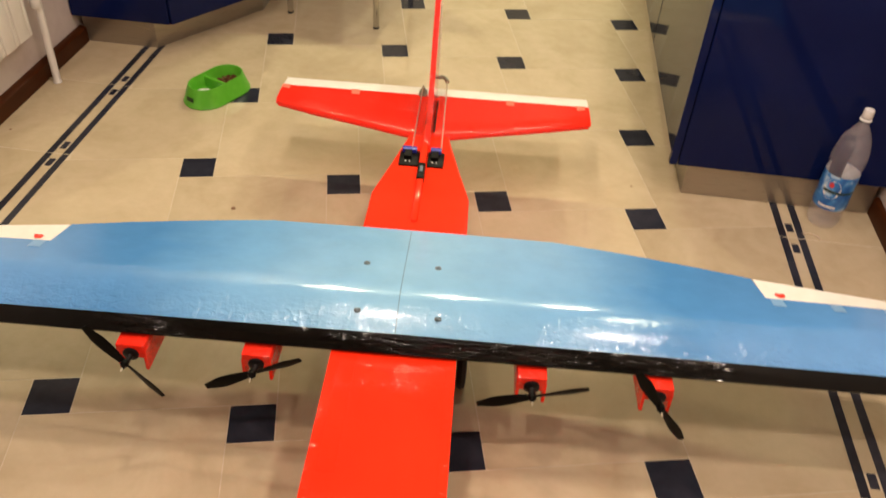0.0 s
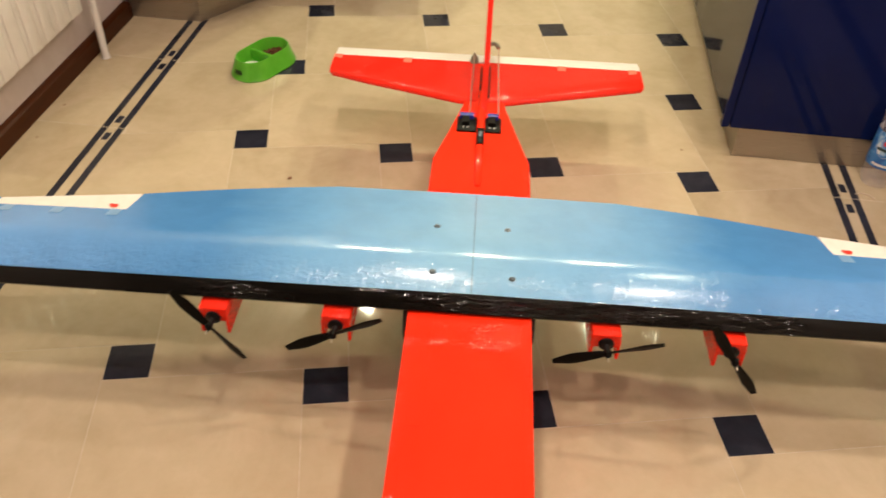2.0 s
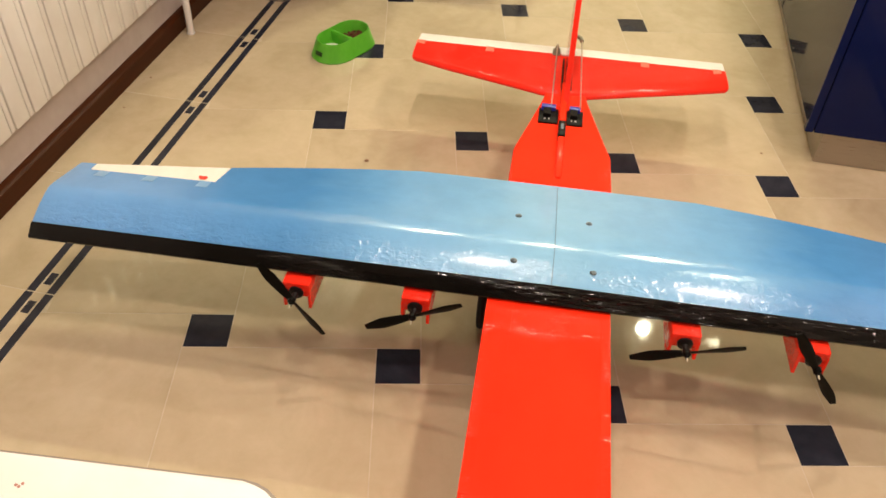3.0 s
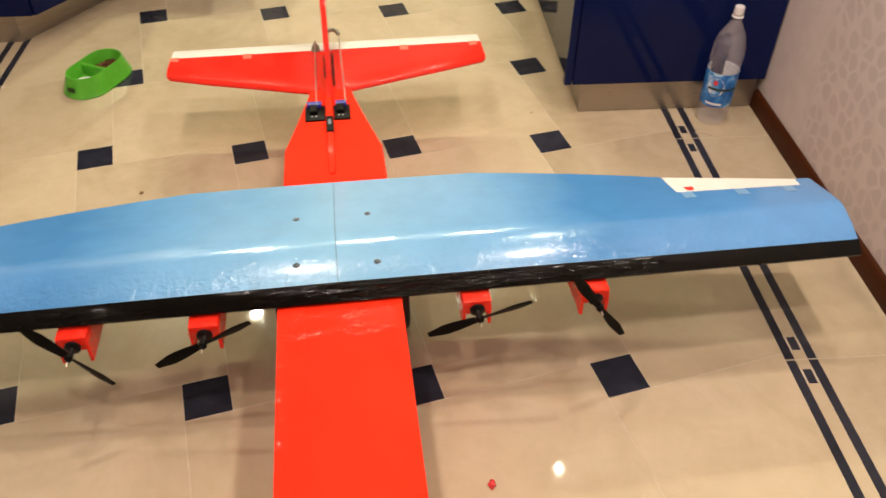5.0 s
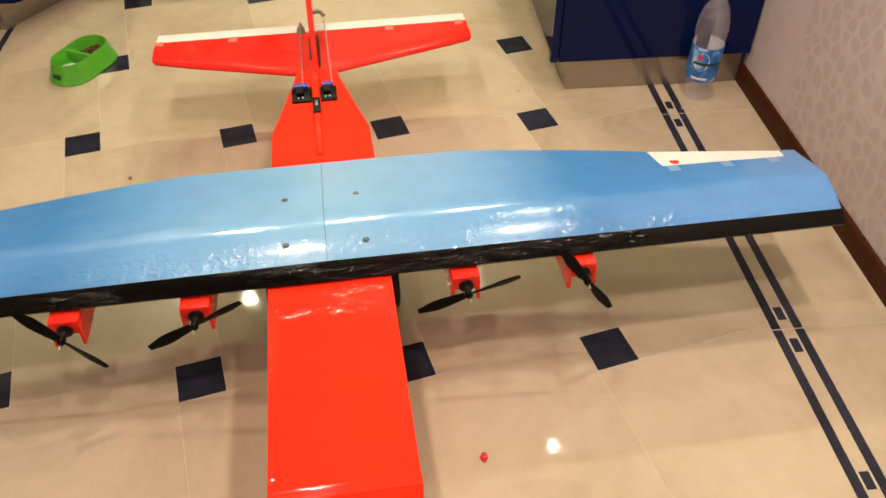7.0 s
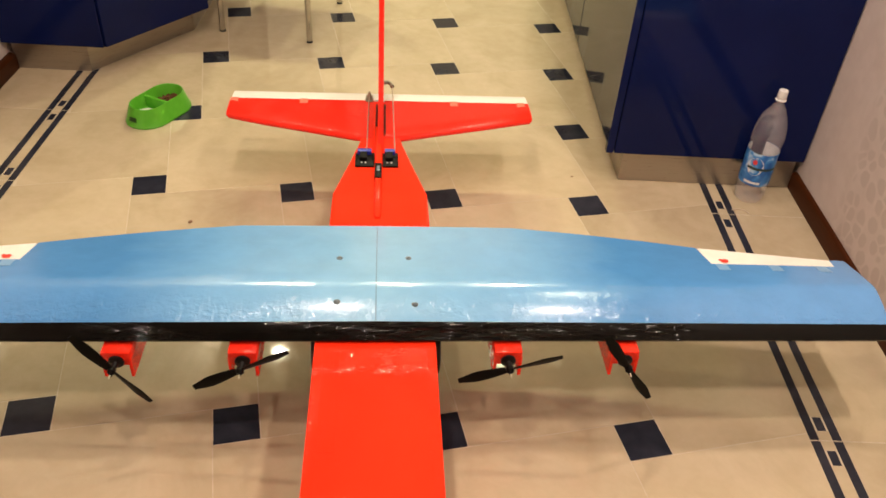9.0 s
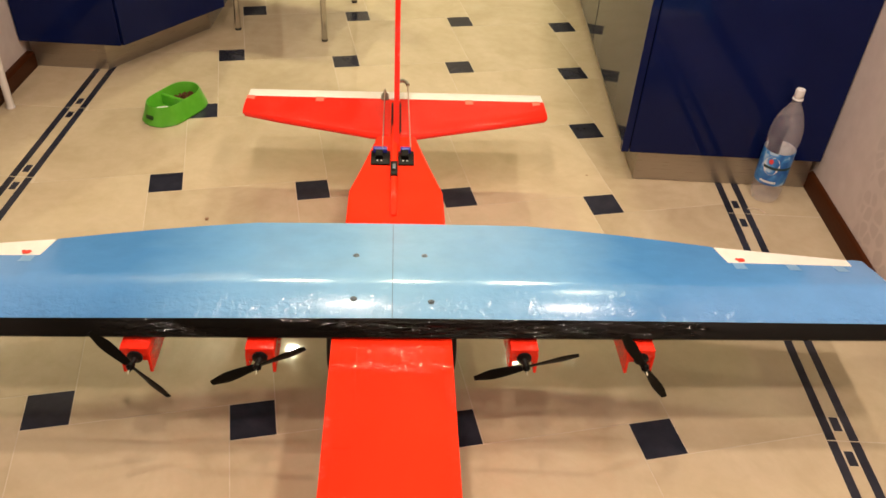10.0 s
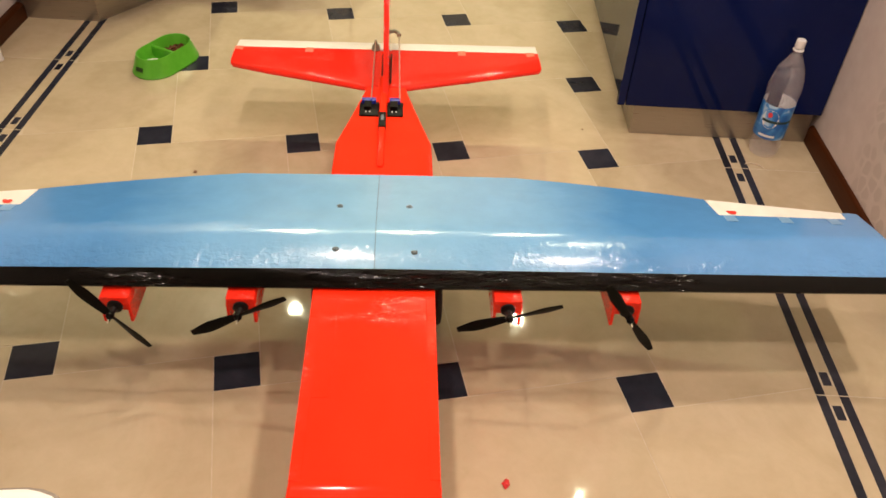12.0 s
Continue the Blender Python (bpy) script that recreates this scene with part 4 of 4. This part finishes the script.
# ---- tiled floor: large squares with small dark squares between, borders along the walls ----
floor = part("floor", box(XL - 0.1, XR + 0.1, YB - 0.1, YF + 0.1, -0.06, -0.0003), M_GROUT, smooth=False)
tagged(floor, "glossy beige tiled floor with dark square insets", "floor", kind="structure")
S, TH = 0.34, radians(13.0)
BIG, SMALL = S * math.cos(TH), S * math.sin(TH)
JOINT = 0.0009
UX, UY = Vector((math.cos(TH), math.sin(TH))), Vector((-math.sin(TH), math.cos(TH)))
FIELD = (-0.3025, 1.3095)


def clip_x(poly, lo, hi):
    for lim, keep in ((lo, 1), (hi, -1)):
        out = []
        for a, b in zip(poly, poly[1:] + poly[:1]):
            ia, ib = keep * (a[0] - lim) >= 0, keep * (b[0] - lim) >= 0
            if ia:
                out.append(a)
            if ia != ib:
                t = (lim - a[0]) / (b[0] - a[0])
                out.append((lim, a[1] + t * (b[1] - a[1])))
        poly = out
        if len(poly) < 3:
            return []
    return poly


def tile_mesh(poly, name, material):
    c = 0.00004
    cx, cy = sum(p[0] for p in poly) / len(poly), sum(p[1] for p in poly) / len(poly)

    def inner(p):
        d = Vector((cx - p[0], cy - p[1]))
        return (p[0] + c * d.x / d.length, p[1] + c * d.y / d.length)
    bm = loft([[(x, y, -0.006) for x, y in poly], [(x, y, -0.0002) for x, y in poly], [(*inner(p), 0.0) for p in poly]])
    return finish(bm, name, material)


def put_tile(name, me, loc):
    ob = new(name, me)
    ob.parent = floor
    ob.location = (loc[0], loc[1], 0)


def local_square(side):
    h = side / 2 - JOINT
    return [tuple(UX * a + UY * b) for a, b in ((-h, -h), (h, -h), (h, h), (-h, h))]


sq_big, sq_small = local_square(BIG), local_square(SMALL)
me_big, me_small = tile_mesh(sq_big, "tile", M_TILE), tile_mesh(sq_small, "dark_inset", M_DARK)
for j in range(-7, 13):
    for i in range(-2, 6):
        c = Vector((i * S, j * S))
        # a small square, and the large one to its right and above
        b = c + UX * (SMALL / 2 + BIG / 2) + UY * (BIG / 2 - SMALL / 2)
        for centre, base, me, nm, mt_ in ((c, sq_small, me_small, "dark_inset", M_DARK), (b, sq_big, me_big, "tile", M_TILE)):
            pts = [(centre.x + x, centre.y + y) for x, y in base]
            got = clip_x(pts, *FIELD)
            if not got:
                continue
            if len(got) == 4 and all(FIELD[0] < x < FIELD[1] for x, _ in got):
                put_tile(nm, me, centre)
                continue
            area = abs(sum(p[0] * q[1] - q[0] * p[1] for p, q in zip(got, got[1:] + got[:1]))) / 2
            if nm == "dark_inset" and area < 0.7 * SMALL ** 2 or area < 2e-4:
                continue
            put_tile(nm, tile_mesh([(x - centre.x, y - centre.y) for x, y in got], nm, mt_), centre)


def rect_tile(name, x0, x1, y0, y1, material):
    put_tile(name, tile_mesh([(-(x1 - x0) / 2, -(y1 - y0) / 2), ((x1 - x0) / 2, -(y1 - y0) / 2), ((x1 - x0) / 2, (y1 - y0) / 2), (-(x1 - x0) / 2, (y1 - y0) / 2)], name, material), ((x0 + x1) / 2, (y0 + y1) / 2))


PERIOD, FIRST = 0.3295, 0.0130
for x0, x1, outer in ((1.3105, 1.3665, (1.3675, XR)), (-0.3595, -0.3035, (XL, -0.3605))):
    for k in range(-6, 8):
        ya, yb = FIRST + k * PERIOD + 0.0012, FIRST + (k + 1) * PERIOD - 0.0012
        w = 0.0165
        rect_tile("border_line", x0, x0 + w, ya, yb, M_DARK)
        rect_tile("border_line", x1 - w, x1, ya, yb, M_DARK)
        xa, xb = x0 + w + 0.0008, x1 - w - 0.0008
        rect_tile("border_fill", xa, xb, ya, ya + 0.019, M_TILE)
        rect_tile("border_square", xa + 0.003, xb - 0.003, ya + 0.020, ya + 0.050, M_DARK)
        rect_tile("border_fill", xa, xb, ya + 0.051, yb - 0.051, M_TILE)
        rect_tile("border_square", xa + 0.003, xb - 0.003, yb - 0.050, yb - 0.020, M_DARK)
        rect_tile("border_fill", xa, xb, yb - 0.019, yb, M_TILE)
        rect_tile("edge_tile", outer[0], outer[1], ya, yb, M_TILE)
